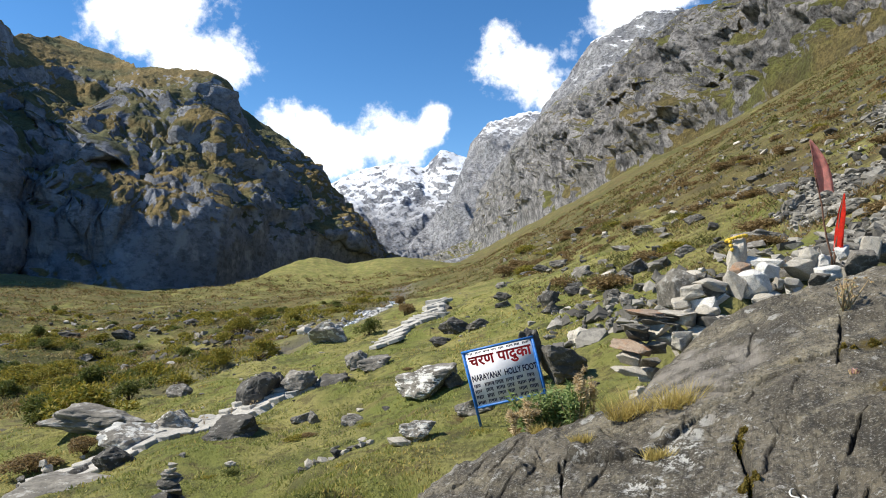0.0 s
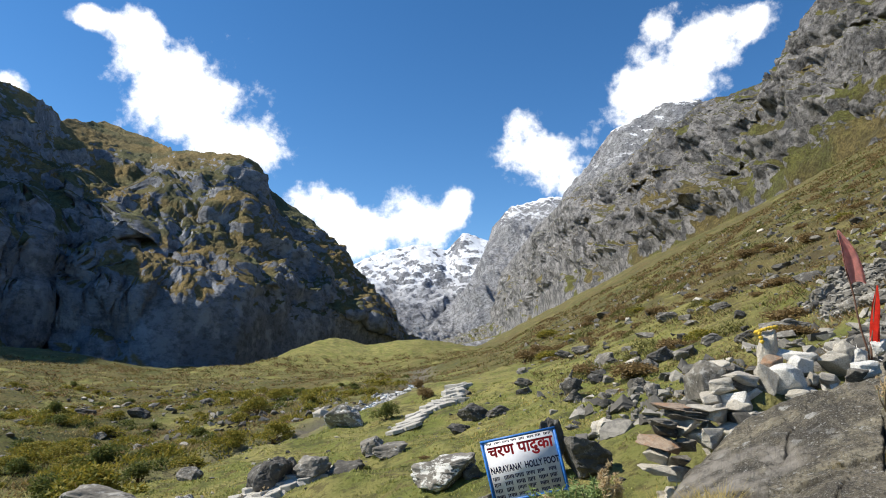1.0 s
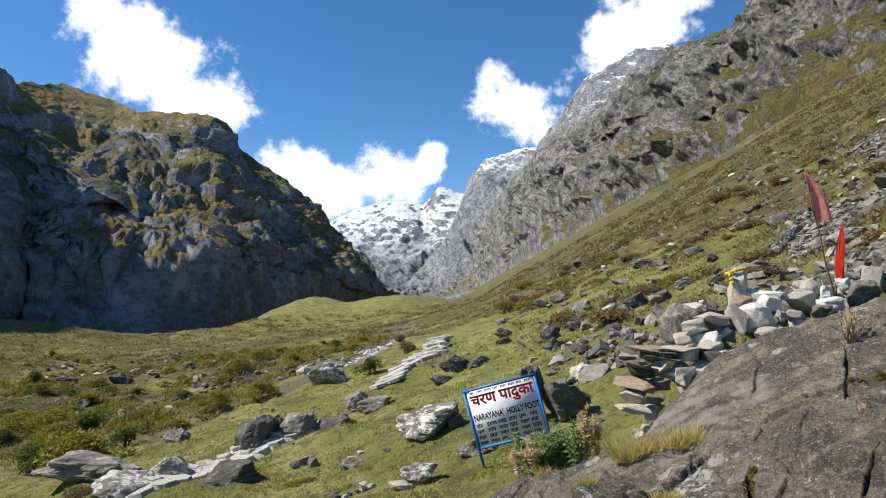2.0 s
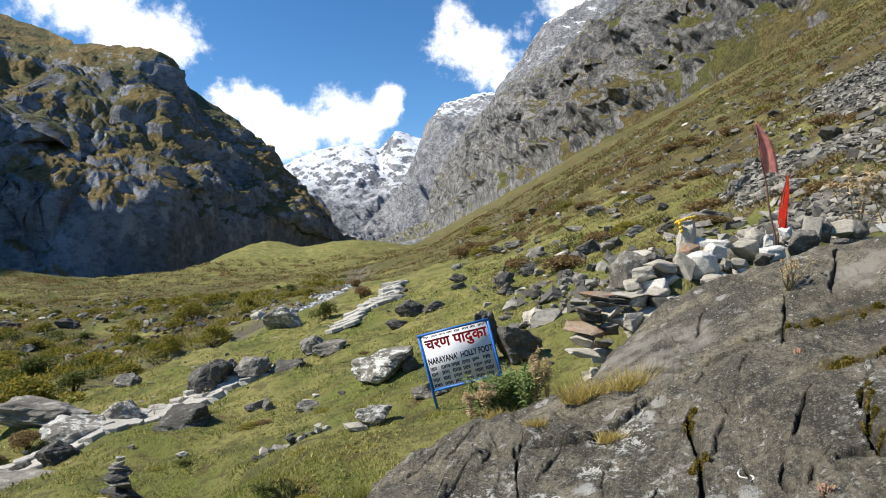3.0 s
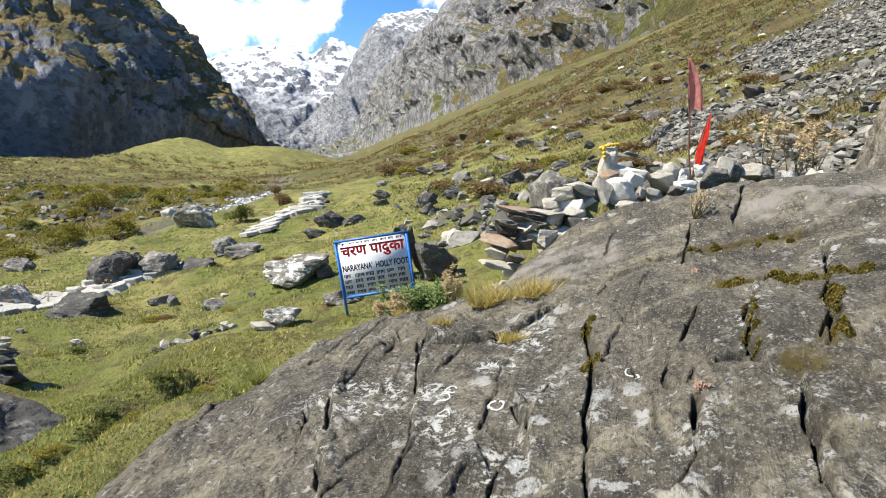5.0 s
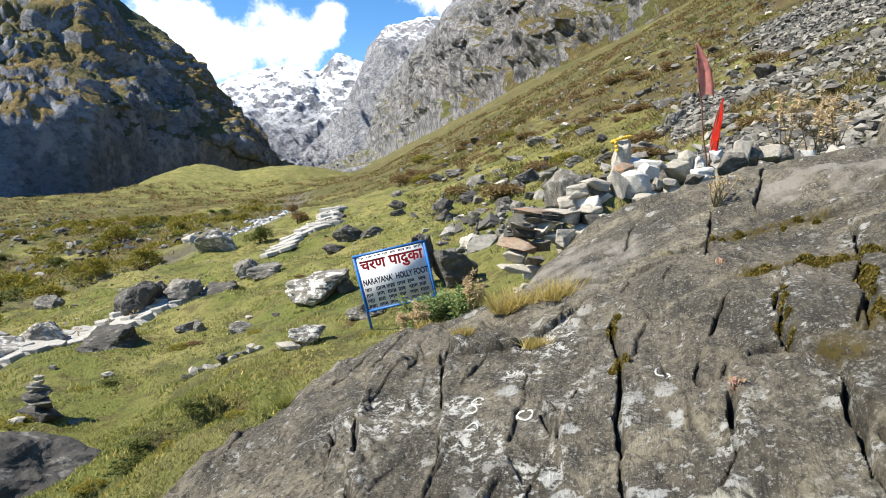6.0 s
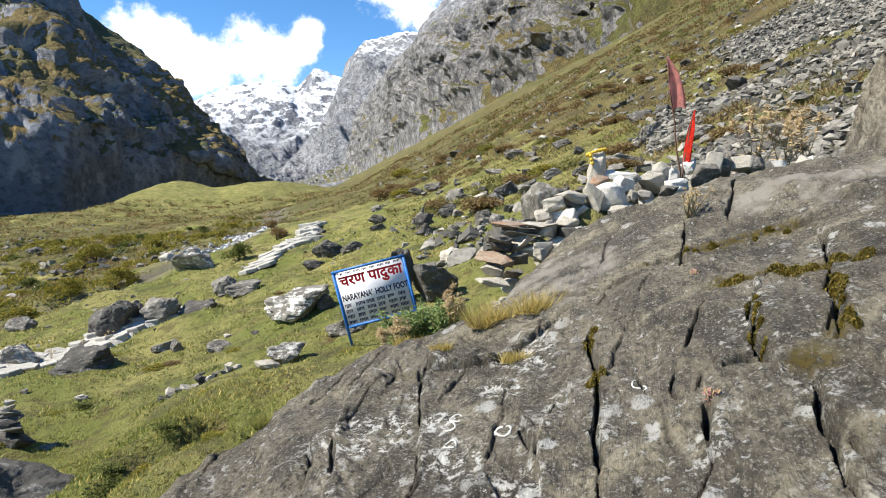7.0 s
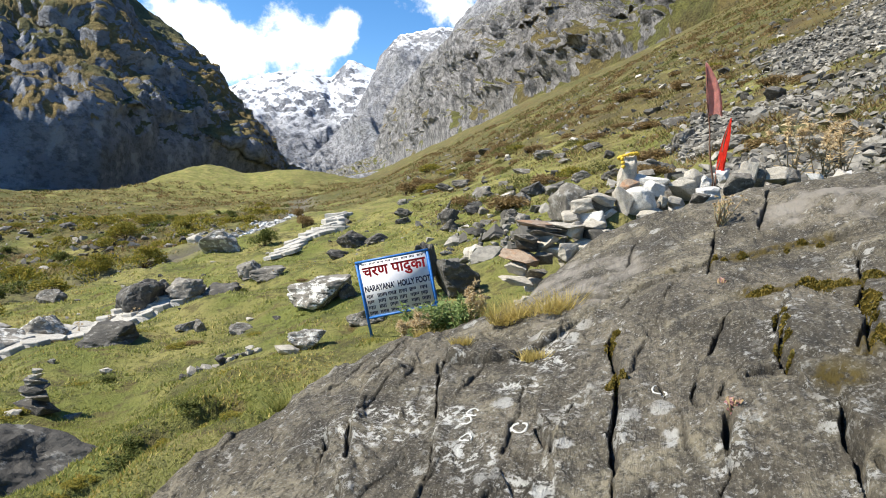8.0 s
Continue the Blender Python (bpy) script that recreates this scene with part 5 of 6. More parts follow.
def flag(foot, top, tip, wide, material, label, seed, fall):
    """A stick with a limp cloth tied to its upper part. tip: where the cloth's free corner hangs."""
    root = tagged(new("prayer_flag"), label, "flag", "flags at the shrine")
    f, t = Vector(foot), Vector(top)
    part("stick", tube(bmesh.new(), [f.lerp(t, k / 8) + Vector((0.006 * math.sin(k * 1.9), 0, 0)) for k in range(9)], [0.0075 - 0.0004 * k for k in range(9)]), POLE, root, "thin brown stick")
    bm = bmesh.new()
    nu, nv = 14, 26
    tipv = Vector(tip)
    rows = []
    for j in range(nv + 1):
        v = j / nv
        hoist = t.lerp(f, fall * v)
        free = t.lerp(tipv, v ** 0.9)
        row = []
        for i in range(nu + 1):
            u = i / nu
            p = hoist.lerp(free, u)
            swell = wide * math.sin(math.pi * min(1, v * 1.05)) ** 0.8
            fold = math.sin(u * 7.5 + v * 2.2 + seed)
            p = p + Vector((swell * (u - 0.35) * 0.9, -0.028 * fold * min(1, 3 * v) - 0.02 * u, -0.012 * math.sin(u * 9 + seed) * v))
            row.append(bm.verts.new(p))
        rows.append(row)
    for a, b in zip(rows, rows[1:]):
        for i in range(nu):
            bm.faces.new((a[i], a[i + 1], b[i + 1], b[i]))
    bmesh.ops.solidify(bm, geom=bm.faces[:], thickness=0.0015)
    part("cloth", bm, material, root, "limp red cotton cloth")


flag((2.96, 4.75, 1.60), (2.80, 4.75, 2.60), (2.97, 4.72, 2.20), 0.06, CLOTH_FADED, "faded red flag hanging from a thin stick", 1.0, 0.40)
flag((2.86, 4.60, 1.58), (2.955, 4.60, 2.17), (2.90, 4.56, 1.73), 0.03, CLOTH_RED, "bright red flag wrapped round a short stick", 3.0, 0.72)


def garlanded_stone():
    root = tagged(new("idol_stone"), "upright pale stone with a yellow marigold garland", "stone")
    me = stone_mesh("upright_stone", 91, 3, 12, 0.06)
    me.materials.append(ROCK_PALE)
    ob = new("upright_stone", me)
    ob.parent = root
    ob.matrix_world = pose(2.175, 4.62, 1.56, 4, -6, 12) @ Matrix.Diagonal((0.17, 0.14, 0.31, 1))
    rnd = random.Random(8)
    for k in range(22):
        a = 6.2832 * k / 22
        bm = bmesh.new()
        bmesh.ops.create_icosphere(bm, subdivisions=2, radius=0.013)
        for v in bm.verts:
            v.co *= 1 + 0.3 * rnd.uniform(-1, 1)
            v.co += Vector((2.168 + 0.068 * math.cos(a), 4.62 + 0.062 * math.sin(a), 1.84 + 0.02 * math.cos(a + 0.6)))
        part("marigold", bm, MARIGOLD, root, "yellow marigold flower head")
    for k in range(3):
        bm = bmesh.new()
        bmesh.ops.create_icosphere(bm, subdivisions=2, radius=0.015)
        for v in bm.verts:
            v.co *= 1 + 0.3 * rnd.uniform(-1, 1)
            v.co += Vector((2.09 + 0.004 * k, 4.55 - 0.004 * k, 1.81 - 0.028 * k))
        part("marigold", bm, MARIGOLD, root, "yellow marigold flower head")


garlanded_stone()


# ---- the paved footpath and the stream ----
def paving():
    root = tagged(new("stone_path"), "narrow footpath of pale worn paving stones", "path", kind="structure")
    rnd = random.Random(12)
    shapes = []
    for k in range(6):
        bm = bmesh.new()
        n = rnd.choice((5, 6, 6, 7))
        ring = [(math.cos(6.2832 * i / n + 0.4) * rnd.uniform(0.46, 0.62), math.sin(6.2832 * i / n + 0.4) * rnd.uniform(0.46, 0.62)) for i in range(n)]
        lo = [bm.verts.new((x, y, -1)) for x, y in ring]
        mid = [bm.verts.new((x, y, -0.15)) for x, y in ring]
        hi = [bm.verts.new((x * 0.94, y * 0.94, rnd.uniform(-0.03, 0.05))) for x, y in ring]
        for a, b in ((lo, mid), (mid, hi)):
            for i in range(n):
                bm.faces.new((a[i], a[(i + 1) % n], b[(i + 1) % n], b[i]))
        bm.faces.new(hi)
        me = bpy.data.meshes.new("flagstone")
        bm.to_mesh(me)
        bm.free()
        me.materials.append(FLAG)
        shapes.append(me)
    lines = [([(-7.2, 11.2), (-6.42, 11.90), (-5.97, 12.72), (-5.38, 13.83), (-4.86, 14.50), (-3.95, 15.6), (-3.3, 16.6)], 1.3, 0.42),
             ([(-1.95, 21.6), (-1.60, 24.6), (-0.93, 26.43), (-0.36, 28.22), (-0.33, 31.0)], 1.0, 0.60)]
    def level(x, y):
        return float(ground_z(np.array([x]), np.array([y]), False)[0]) + 0.037 + 0.005 * math.hypot(x, y)

    for pts, width, gap in lines:
        seg = [math.dist(a, b) for a, b in zip(pts, pts[1:])]
        total, s = sum(seg), 0.0
        while s < total:
            q, k = s, 0
            while k < len(seg) - 1 and q > seg[k]:
                q -= seg[k]
                k += 1
            (ax, ay), (bx, by) = pts[k], pts[k + 1]
            t = q / seg[k]
            dx, dy = (bx - ax) / seg[k], (by - ay) / seg[k]
            for lane in (-0.45, 0.0, 0.45) if gap < 0.5 else (-0.3, 0.3):
                x, y = ax + (bx - ax) * t + dy * lane * width * 0.72 + rnd.uniform(-0.04, 0.04), ay + (by - ay) * t - dx * lane * width * 0.72 + rnd.uniform(-0.05, 0.05)
                ob = new("flagstone", rnd.choice(shapes))
                ob.parent = root
                w = gap * rnd.uniform(0.95, 1.15)
                ob.matrix_world = pose(x, y, level(x, y) + rnd.uniform(-0.004, 0.006), 0, -math.degrees(math.atan((level(x + 0.3, y) - level(x - 0.3, y)) / 0.6)), 0) @ pose(0, 0, 0, rnd.uniform(-1, 1), rnd.uniform(-1, 1), rnd.uniform(0, 360)) @ Matrix.Diagonal((w, w, 0.12, 1))
            s += gap
        # packed pale grit between the stones
        s = np.linspace(0, len(pts) - 1, 12 * len(pts))
        cx, cy = np.interp(s, range(len(pts)), [p[0] for p in pts]), np.interp(s, range(len(pts)), [p[1] for p in pts])
        tx, ty = np.gradient(cx), np.gradient(cy)
        ln = np.hypot(tx, ty)
        lane = np.linspace(-0.55, 0.55, 9) * width
        X = cx[:, None] + (ty / ln)[:, None] * lane + 0.05 * fbm(s * 2, 0.5, 0, 2, 3)[:, None]
        Y = cy[:, None] - (tx / ln)[:, None] * lane
        Z = ground_z(X, Y, False) + 0.025 + 0.005 * np.hypot(X, Y) - 0.3 * (np.abs(lane) / width / 0.55) ** 8
        bed = new("path_bed", grid_mesh("path_bed", np.stack([X, Y, Z], -1)[:, ::-1], FLAG))
        bed.parent = root
    # shallow steps further up
    for k in range(4):
        x, y = -0.45 + 0.10 * k + rnd.uniform(-0.15, 0.15), 27.4 + 1.1 * k
        ob = new("step_stone", rnd.choice(shapes))
        ob.parent = root
        ob.matrix_world = pose(x, y, level(x, y) + 0.03, 0, -6, rnd.uniform(-20, 20)) @ Matrix.Diagonal((1.3, 0.6, 0.2, 1))


paving()


def stream():
    y = np.linspace(29, 60, 200)
    c = np.linspace(-0.4, 0.4, 7)
    C, Y = np.meshgrid(c, y)
    X = stream_x(Y) + C * (1 + 0.4 * np.sin(Y * 0.9)) + 0.3 * np.sin(Y * 0.7)
    Z = ground_z(stream_x(Y), Y, False) + 0.07 + 0.03 * fbm(X * 2, Y * 2, 0, 3, 44)
    tagged(new("water", grid_mesh("water", np.stack([X, Y, Z], -1), WATER)), "narrow rushing stream with white water", "stream", kind="structure")
    rnd = np.random.RandomState(6)
    yy = rnd.uniform(32, 46, 300)
    pts = np.stack([stream_x(yy) + rnd.normal(0, 0.7, 300), yy, 0.10 + 0.3 * rnd.uniform(0, 1, 300) ** 2], 1)
    rubble("stream_stones", pts, mat_rubble("bleached_rubble", (0.35, 0.34, 0.32), (0.66, 0.65, 0.62)), "bleached stones along the stream bed", 8)


stream()

# ---- plants ----
def leaf_cloud(rnd, blobs, count, size, slim=0.4, up=0.2):
    """Loose leaves over the outside of a few blobs; each leaf is a folded blade of two triangles."""
    bm = bmesh.new()
    for _ in range(count):
        bx, by, bz, r, rz = rnd.choice(blobs)
        a, q = rnd.uniform(0, 6.2832), rnd.uniform(-0.35, 1)
        k = rnd.uniform(0.55, 1.05)
        s = math.sqrt(max(0, 1 - q * q))
        c = Vector((bx + r * k * s * math.cos(a), by + r * k * s * math.sin(a), max(0.01, bz + rz * k * q)))
        d = Vector((rnd.gauss(0, 1), rnd.gauss(0, 1), rnd.gauss(up, 0.8))).normalized()
        w = d.orthogonal().normalized()
        w.rotate(Matrix.Rotation(rnd.uniform(0, 6.28), 3, d))
        L = size * rnd.uniform(0.6, 1.3)
        v = [bm.verts.new(c), bm.verts.new(c + d * L * 0.5 + w * L * slim * 0.5), bm.verts.new(c + d * L), bm.verts.new(c + d * L * 0.5 - w * L * slim * 0.5)]
        bm.faces.new((v[0], v[1], v[2]))
        bm.faces.new((v[0], v[2], v[3]))
    return bm


def shrub_kind(seed, leaf, label, count=2200, size=0.055):
    """A low shrub one metre wide and about half as high: twigs and a ragged crown."""
    rnd = random.Random(seed)
    blobs = []
    for k in range(9):
        a, q = rnd.uniform(0, 6.28), rnd.uniform(0.05, 0.36)
        blobs.append((q * math.cos(a), q * math.sin(a), rnd.uniform(0.12, 0.34) * (1.1 - q), rnd.uniform(0.10, 0.2), rnd.uniform(0.09, 0.17)))
    root = tagged(new("shrub"), label, "shrub")
    bm = bmesh.new()
    for bx, by, bz, r, rz in blobs:
        mid = (bx * 0.4 + rnd.uniform(-0.03, 0.03), by * 0.4, bz * 0.5)
        tube(bm, [(bx * 0.1, by * 0.1, -0.03), mid, (bx, by, bz)], [0.012, 0.008, 0.003], 5)
    part("branch_work", bm, TWIG, root)
    part("foliage", leaf_cloud(rnd, blobs, count, size), leaf, root)
    return root


KINDS = [shrub_kind(3, LEAF_GOLD, "yellowing green shrub by the stream"), shrub_kind(5, LEAF_DARK, "dark green rounded shrub on the turf"), shrub_kind(7, LEAF_RUST, "rusty brown heath shrub on the slope", 2200, 0.05)]
used = [False, False, False]


def shrub(kind, x, y, w, h, group):
    z = min(gz(x - 0.3 * w, y), gz(x + 0.3 * w, y)) - 0.02
    m = pose(x, y, z, 0, 0, pick.uniform(0, 360))
    root = KINDS[kind]
    if used[kind]:
        root = copy_thing(root, m)
    used[kind] = True
    root.matrix_basis = m @ Matrix.Diagonal((w, w, h * 1.9, 1))
    tagged(root, group=group)


for k, (x, y, w, h) in enumerate([(-9.68, 17.04, 2.71, 1.36), (-11.52, 17.76, 2.15, 1.17), (-10.43, 20.98, 1.93, 0.75), (-13.09, 41.10, 2.74, 1.41), (-7.9, 26.9, 2.02, 1.01), (-9.12, 25.44, 1.48, 0.89), (-9.4, 22.43, 1.99, 0.66),
                                  (-2.90, 24.99, 1.37, 0.91), (-21.17, 32.12, 3.16, 0.84), (-12.82, 45.35, 2.56, 1.11), (-9.67, 40.69, 1.90, 0.91)]):
    shrub(1 if k in (1, 7, 2) else 0, x, y, w, h, "shrubs along the stream")
for x, y, w, h in [(-7.9, 12.3, 1.62, 0.5), (-7.3, 12.9, 1.21, 0.45), (3.88, 40.56, 2.95, 1.25), (6.00, 50.69, 2.77, 1.20), (-1.9, 31.0, 1.59, 0.9), (-2.6, 37.62, 1.37, 0.9), (11.44, 37.61, 2.49, 0.93), (9.70, 35.04, 1.65, 0.59), (12.94, 36.04, 2.09, 0.76), (8.53, 41.76, 1.93, 0.54)]:
    shrub(2, x, y, w, h, "heath shrubs on the hillside")
rs = random.Random(31)
for k in range(110):
    a, d = radians(rs.uniform(-38, -6)), rs.uniform(24, 95)
    x, y = d * math.sin(a), d * math.cos(a)
    if x < stream_x(y) - 0.5:
        w = rs.uniform(0.9, 2.4)
        shrub(rs.choice((0, 0, 1)), x, y, w, w * rs.uniform(0.3, 0.5), "shrubs along the stream")
for k in range(110):
    a, d = radians(rs.uniform(-1, 42)), rs.uniform(17, 60)
    x, y = d * math.sin(a), d * math.cos(a)
    if x > 3 + 0.05 * y and scree_mask(np.array([x]), np.array([y]))[0] < 0.3:
        w = rs.uniform(0.7, 2.2) * (1 + d / 120)
        shrub(rs.choice((2, 2, 2, 0)), x, y, w, w * rs.uniform(0.22, 0.4), "heath shrubs on the hillside")

for k in range(34):
    x, y = rs.uniform(-5.5, 2.0), rs.uniform(7.2, 19)
    w = rs.uniform(0.25, 0.7)
    shrub(rs.choice((0, 1, 1, 2)), x, y, w, w * rs.uniform(0.16, 0.3), "low cushions on the meadow")


# tussocks along the gully between the bank and the outcrop
for k in range(38):
    q = rs.random()
    x, y = -0.9 - 1.4 * q + rs.uniform(-0.16, 0.16), 6.1 - 1.3 * q + rs.uniform(-0.35, 0.35)
    w = rs.uniform(0.22, 0.5)
    shrub(rs.choice((0, 1, 1)), x, y, w, w * rs.uniform(0.16, 0.32), "low cushions on the meadow")


# ---- turf: short blades on the meadow ----
def blades(name, X, Y, Z, height, width, material, label, seed, lean=0.5):
    rnd = np.random.RandomState(seed)
    n = len(X)
    a = rnd.uniform(0, 6.2832, n)
    h = height * rnd.uniform(0.5, 1.3, n)
    w = width * rnd.uniform(0.7, 1.3, n)
    lx, ly = rnd.normal(0, lean, n) * h, rnd.normal(0, lean, n) * h
    A = np.stack([X - w * np.cos(a), Y - w * np.sin(a), Z - 0.01], 1)
    B = np.stack([X + w * np.cos(a), Y + w * np.sin(a), Z - 0.01], 1)
    C = np.stack([X + lx, Y + ly, Z + h], 1)
    P = np.stack([A, B, C], 1).reshape(-1, 3)
    me = bpy.data.meshes.new(name)
    me.vertices.add(len(P))
    me.vertices.foreach_set("co", P.reshape(-1).astype(np.float32))
    me.loops.add(len(P))
    me.loops.foreach_set("vertex_index", np.arange(len(P), dtype=np.int32))
    me.polygons.add(n)
    me.polygons.foreach_set("loop_start", np.arange(0, len(P), 3, dtype=np.int32))
    me.update(calc_edges=True)
    me.materials.append(material)
    ob = new(name, me)
    return ob


def meadow_grass():
    rnd = np.random.RandomState(17)
    n = 130000
    a, d = np.radians(rnd.uniform(-44, 30, n)), 4.0 + 26 * rnd.uniform(0, 1, n) ** 1.7
    x, y = d * np.sin(a), d * np.cos(a)
    tuft = fbm(x / 0.5, y / 0.5, 0, 3, 23)
    ok = (tuft > rnd.uniform(-1.0, 0.7, n)) & ((x < 1.0) | (y > 5.5)) & (np.abs(x - stream_x(y)) > 1.0)
    x, y, d, tuft = x[ok], y[ok], d[ok], tuft[ok]
    dry = fbm(x / 3, y / 3, 0, 3, 27) + 0.5 * rnd.normal(0, 1, len(x)) > 0.75
    z = ground_z(x, y)
    for mask, mat, name, label, seed in ((~dry, GRASS, "grass", "short green grass covering the meadow", 1), (dry, STRAW, "dry_grass", "straw-coloured dry grass among the turf", 2)):
        hh = (0.022 + 0.018 * np.clip(tuft[mask], -0.5, 1)) * (1 + d[mask] / 30)
        tagged(blades(name, x[mask], y[mask], z[mask], hh, 0.006 + 0.0009 * d[mask], mat, label, seed), label, "grass", kind="stuff")
    # the shaggy bank below the outcrop
    n = 44000
    x, y = rnd.uniform(-3.6, 0.3, n), rnd.uniform(3.6, 8.0, n)
    ok = (fbm(x / 0.6, y / 0.6, 0, 3, 29) > rnd.uniform(-0.9, 0.6, n)) & (np.abs(x + 1.2 + 0.25 * (y - 5)) < 1.3)
    x, y = x[ok], y[ok]
    tagged(blades("bank_grass", x, y, ground_z(x, y), 0.030, 0.0045, BANK_GRASS, "", 5, 0.8), "longer grass on the bank below the outcrop", "grass", kind="stuff")


meadow_grass()


def hill_herbage():
    """Coarse tufts that cover the hillside and the far meadow."""
    rnd = np.random.RandomState(43)
    n = 320000
    a, d = np.radians(rnd.uniform(-42, 46, n)), 13 + 140 * rnd.uniform(0, 1, n) ** 1.35
    x, y = d * np.sin(a), d * np.cos(a)
    wild = (x > 2.5 + 0.02 * y) | (x < stream_x(y) - 1.2) | (d > 45)
    clump = fbm(x / 1.6, y / 1.6, 0, 3, 47)
    ok = wild & (clump > rnd.uniform(-0.5, 0.8, n)) & (scree_mask(x, y) < rnd.uniform(0.05, 0.9, n))
    x, y, d, clump = x[ok], y[ok], d[ok], clump[ok]
    z = ground_z(x, y)
    pickm = fbm(x / 4, y / 4, 0, 3, 49) + 0.35 * rnd.normal(0, 1, len(x))
    for lo, hi, mat, name, label, seed in ((-9, -0.15, LEAF_RUST, "rusty_herbage", "rusty brown herbage covering the hillside", 1), (-0.15, 0.42, HERB, "olive_herbage", "olive green herbage covering the hillside", 2), (0.42, 9, HERB_DRY, "straw_herbage", "straw-coloured dry grass on the hillside", 3)):
        m = (pickm > lo) & (pickm <= hi)
        hh = (0.06 + 0.07 * np.clip(clump[m], 0, 1)) * (1 + d[m] / 60)
        tagged(blades(name, x[m], y[m], z[m], hh, 0.010 + 0.0010 * d[m], mat, label, seed, 1.0), label, "grass", kind="stuff")


def clumps(name, count, az, dist, keep, size, material, label, seed):
    """Low bushes too many to count: each a ragged dome of leaves, all in one sheet."""
    rnd = np.random.RandomState(seed)
    a, d = np.radians(rnd.uniform(*az, count)), dist[0] + (dist[1] - dist[0]) * rnd.uniform(0, 1, count) ** 1.2
    cx, cy = d * np.sin(a), d * np.cos(a)
    ok = keep(cx, cy) & (fbm(cx / 7, cy / 7, 0, 3, seed) > rnd.uniform(-0.15, 0.55, count))
    cx, cy, d = cx[ok], cy[ok], d[ok]
    w = rnd.uniform(*size, len(cx))
    n = 170
    r, q = np.sqrt(rnd.uniform(0, 1, (len(cx), n))), rnd.uniform(0, 6.2832, (len(cx), n))
    r = r * (0.8 + 0.3 * np.sin(3 * q + cx[:, None] * 9))
    X, Y = cx[:, None] + 0.5 * w[:, None] * r * np.cos(q), cy[:, None] + 0.5 * w[:, None] * r * np.sin(q)
    Z = ground_z(X, Y) + 0.26 * w[:, None] * np.clip(1 - r * r, 0, 1) * rnd.uniform(0.2, 1, X.shape)
    wide = np.broadcast_to((0.022 + 0.0006 * d)[:, None], X.shape).reshape(-1)
    tagged(blades(name, X.reshape(-1), Y.reshape(-1), Z.reshape(-1), 0.06 * np.broadcast_to(w[:, None], X.shape).reshape(-1) + 0.03, wide, material, "", seed, 0.9), label, "shrubs", kind="stuff")


def on_hill(x, y):
    return (x > 2.5 + 0.05 * y) & (scree_mask(x, y) < 0.3)


def beyond_stream(x, y):
    return x < stream_x(y) - 0.6


HERB = mat_leaf("olive_herbage", (0.11, 0.115, 0.032), (0.23, 0.21, 0.07))
HERB_DRY = mat_leaf("dry_herbage", (0.20, 0.16, 0.07), (0.36, 0.29, 0.13))
hill_herbage()
clumps("rusty_bushes", 520, (-1, 44), (26, 130), on_hill, (0.6, 2.2), LEAF_RUST, "rusty brown low bushes covering the hillside", 51)
clumps("green_bushes", 330, (-1, 44), (22, 130), on_hill, (0.6, 1.8), HERB, "olive low bushes among the heath", 53)
clumps("valley_bushes", 300, (-41, -5), (24, 95), beyond_stream, (0.7, 2.2), LEAF_GOLD, "yellow-green low bushes beyond the stream", 55)
clumps("dark_bushes", 170, (-41, -5), (24, 95), beyond_stream, (0.5, 1.6), LEAF_DARK, "dark green low bushes beyond the stream", 57)


def tuft(x, y, z, r, h, count, material, label, seed, spread=0.75, width=0.0024):
    rnd = np.random.RandomState(seed)
    q, a = r * np.sqrt(rnd.uniform(0, 1, count)), rnd.uniform(0, 6.28, count)
    ob = blades("grass_tuft", x + q * np.cos(a), y + q * np.sin(a) * 0.6, np.full(count, z), h, width, material, label, seed, spread)
    tagged(ob, label, "grass")


for k, (x, y, r, h, n) in enumerate([(0.92, 3.19, 0.085, 0.12, 300), (1.02, 3.12, 0.08, 0.085, 170), (1.13, 3.03, 0.085, 0.11, 280), (0.67, 3.04, 0.05, 0.04, 200), (0.91, 2.68, 0.06, 0.04, 260), (-0.17, 3.18, 0.06, 0.07, 420), (0.15, 3.52, 0.06, 0.05, 200), (0.55, 3.5, 0.06, 0.05, 200)]):
    tuft(x, y, outcrop_at(x, y), r, h, n, STRAW if k != 5 else GRASS, "tuft of straw-yellow grass in a hollow of the outcrop" if k != 5 else "tuft of green grass at the edge of the outcrop", 60 + k)
tuft(1.68, 4.18, 1.05, 0.10, 0.14, 500, GRASS, "tuft of long green grass beside the dry wall", 75, 0.7)


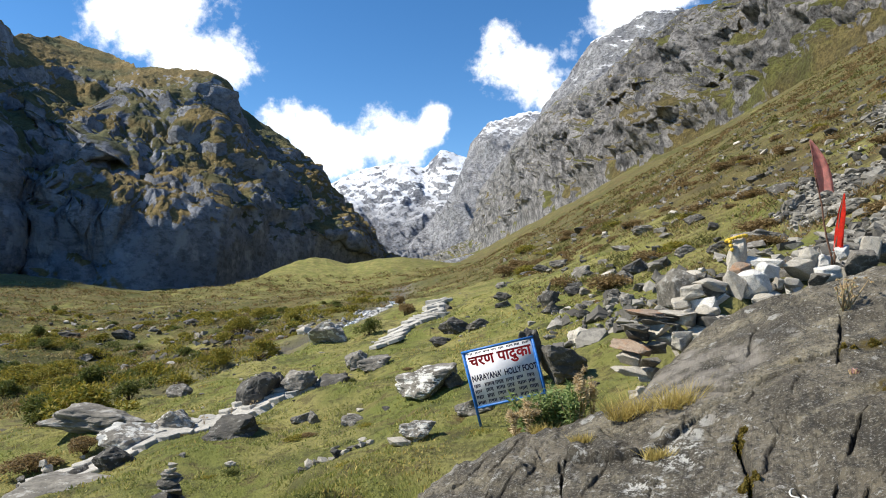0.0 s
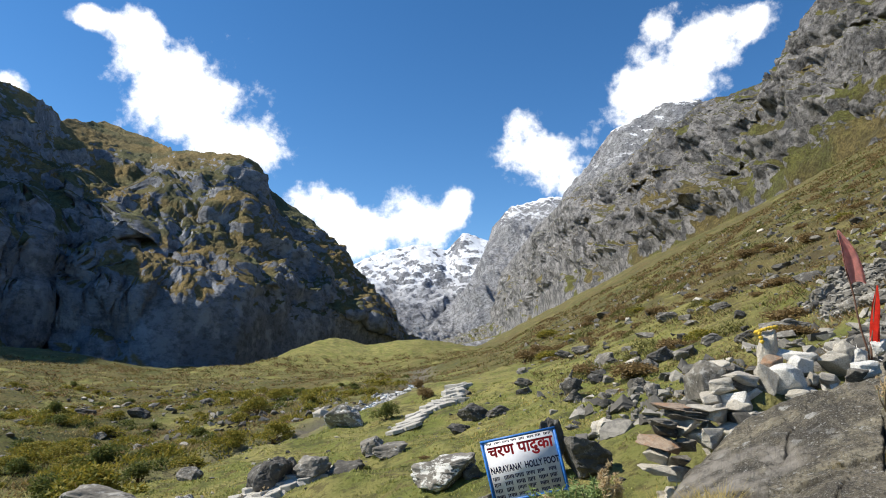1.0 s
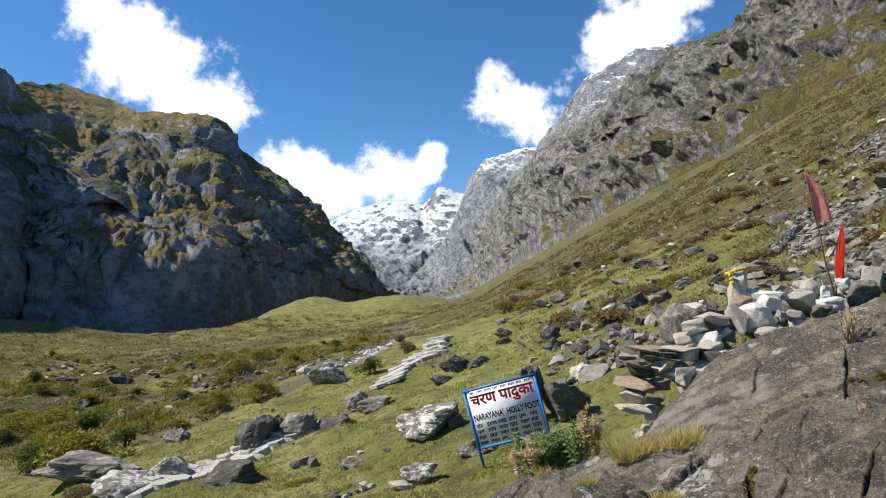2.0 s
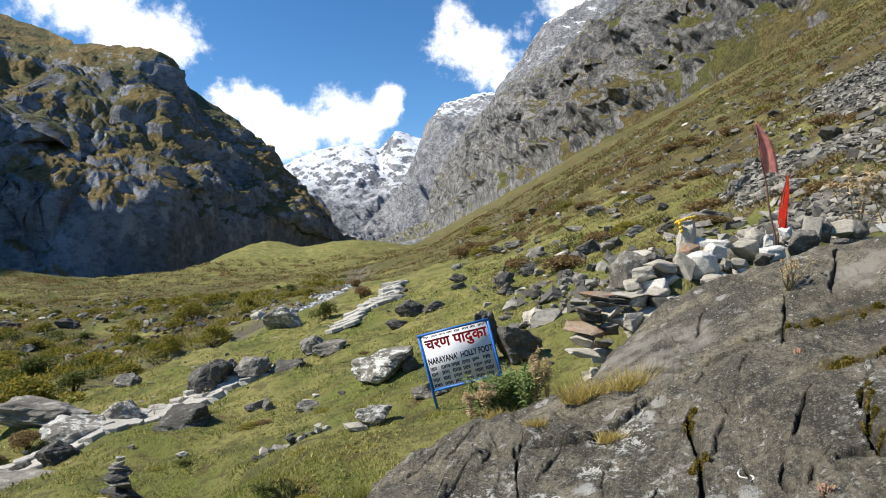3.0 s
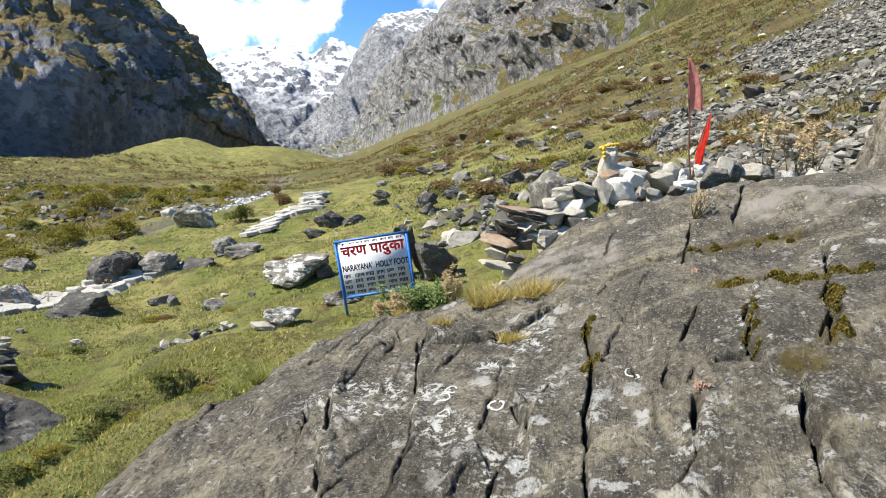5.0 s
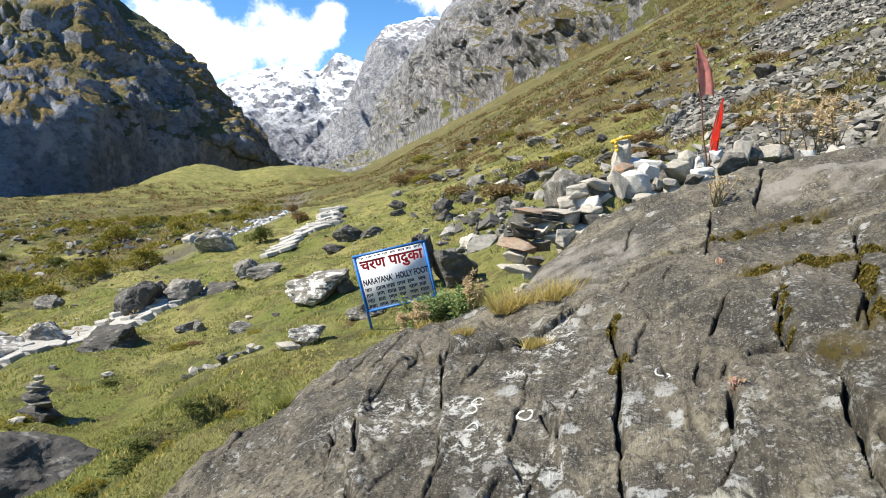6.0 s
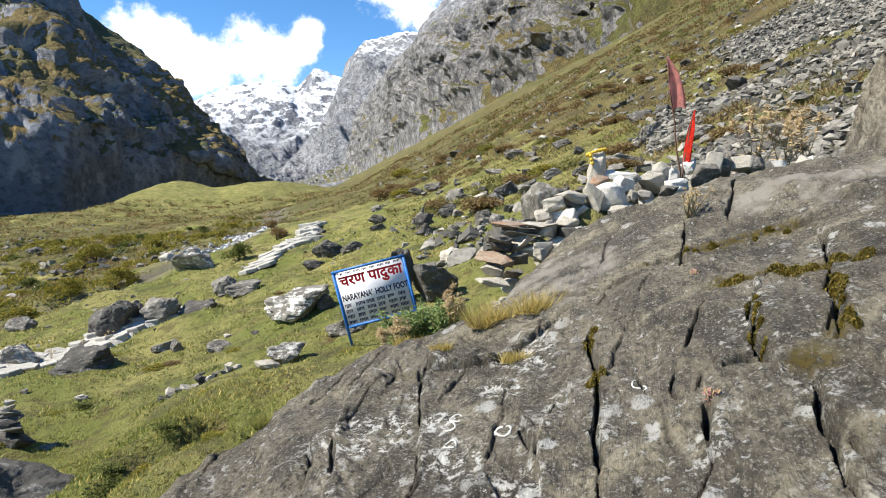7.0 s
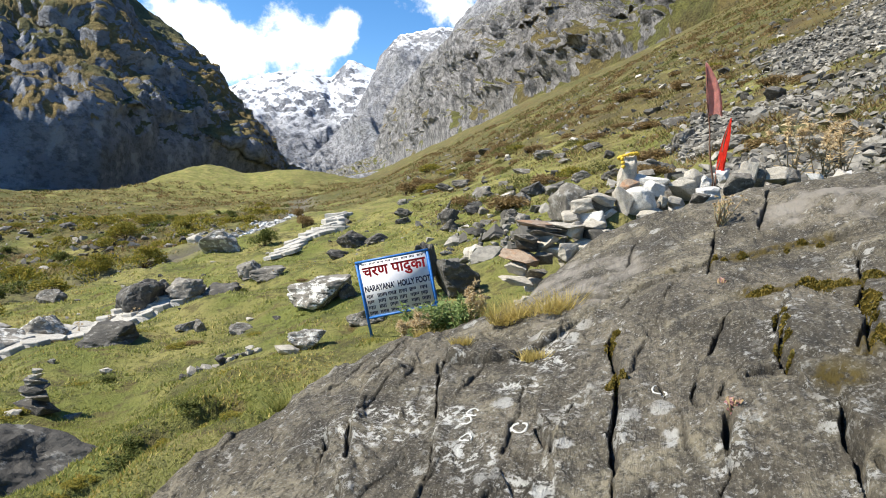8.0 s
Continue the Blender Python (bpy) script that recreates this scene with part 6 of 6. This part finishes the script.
def weed(x, y, z, h, w, stems, leaf, head, label, seed, leaves=18, heads=2, leaf_size=0.05, name="weed"):
    """A branching dry weed: thin stems, narrow leaves along them, shaggy heads at the tips."""
    rnd = random.Random(seed)
    root = tagged(new(name), label, "plant")
    green = bmesh.new()
    for k in range(stems):
        a = rnd.uniform(0, 6.28)
        out = w * rnd.uniform(0.15, 1.0)
        end = Vector((x + out * math.cos(a), y + out * 0.7 * math.sin(a), z + h * rnd.uniform(0.55, 1.0)))
        foot = Vector((x + rnd.uniform(-0.2, 0.2) * w, y + rnd.uniform(-0.1, 0.1) * w, z - 0.03))
        mid = foot.lerp(end, 0.5) + Vector((rnd.uniform(-0.12, 0.12) * w, 0, 0.06 * h))
        part("stem", tube(bmesh.new(), [foot, mid, end], [0.0045, 0.0035, 0.002], 5), STALK, root)
        for j in range(leaves):
            t = rnd.uniform(0.15, 1)
            c = foot.lerp(mid, t * 2) if t < 0.5 else mid.lerp(end, t * 2 - 1)
            d = Vector((rnd.gauss(0, 1), rnd.gauss(0, 1), rnd.gauss(0.35, 0.6))).normalized()
            s = d.orthogonal().normalized()
            L = leaf_size * rnd.uniform(0.6, 1.4)
            v = [green.verts.new(c), green.verts.new(c + d * L * 0.4 + s * L * 0.13), green.verts.new(c + d * L), green.verts.new(c + d * L * 0.4 - s * L * 0.13)]
            green.faces.new(v)
        for j in range(heads):
            c = mid.lerp(end, rnd.uniform(0.5, 1.0)) + Vector((rnd.uniform(-0.03, 0.03), rnd.uniform(-0.03, 0.03), rnd.uniform(-0.02, 0.03)))
            tips = bmesh.new()
            for _ in range(40):
                d = Vector((rnd.gauss(0, 1), rnd.gauss(0, 1), rnd.gauss(0.2, 0.9))).normalized()
                s = d.orthogonal().normalized()
                L = 0.8 * leaf_size * rnd.uniform(0.6, 1.3)
                tips.faces.new([tips.verts.new(c - s * 0.004), tips.verts.new(c + s * 0.004), tips.verts.new(c + d * L)])
            part("seed_head", tips, head, root)
    part("foliage", green, leaf, root)


# feathery green plant and dry stalks beside the sign
for k, (x, y, h, w) in enumerate([(1.22, 7.7, 0.62, 0.30), (1.05, 7.55, 0.52, 0.26), (1.42, 7.7, 0.66, 0.28), (1.55, 7.5, 0.55, 0.22)]):
    weed(x, y, gz(x, y), h, w, 20, LEAF_SILVER, SEED, "feathery green plant with dry heads beside the sign", 200 + k, 60, 0, 0.075, "feathery_plant")
for k, (x, y, h, w) in enumerate([(1.0, 7.35, 0.42, 0.16), (1.62, 7.4, 0.95, 0.12), (1.78, 7.5, 0.85, 0.14), (0.85, 7.4, 0.30, 0.12)]):
    weed(x, y, gz(x, y), h, w, 7, SEED, SEED, "dry brown thistle with shaggy heads beside the sign", 220 + k, 14, 4, 0.06, "thistle")
# dry thistles behind the shrine
for k, (x, y, h, w) in enumerate([(3.85, 5.0, 0.50, 0.34), (4.15, 5.05, 0.42, 0.38), (4.4, 5.1, 0.50, 0.30)]):
    weed(x, y, gz(x, y), h + 0.05, w, 8, SEED, SEED, "dry straw-coloured thistle beside the shrine", 240 + k, 14, 5, 0.06, "thistle")
weed(2.11, 3.29, outcrop_at(2.11, 3.29), 0.16, 0.13, 12, LEAF_SILVER, SEED, "small weed with white flower heads growing from the outcrop", 260, 7, 2, 0.016, "weed")
for k, (x, y) in enumerate([(1.19, 1.72), (1.73, 1.36), (1.71, 2.62)]):
    weed(x, y, outcrop_at(x, y), 0.022, 0.03, 12, LEAF_PINK, LEAF_PINK, "tiny pink stonecrop rosettes in a joint", 270 + k, 10, 0, 0.014, "stonecrop")
# dry stalks along the path
for k in range(9):
    x, y = -5.9 + 0.5 * k + pick.uniform(-0.2, 0.2), 13.4 + 0.45 * k
    weed(x, y, gz(x, y), pick.uniform(0.25, 0.45), 0.06, 3, SEED, SEED, "thin dry stalk beside the path", 300 + k, 6, 1, 0.04, "dry_stalk")
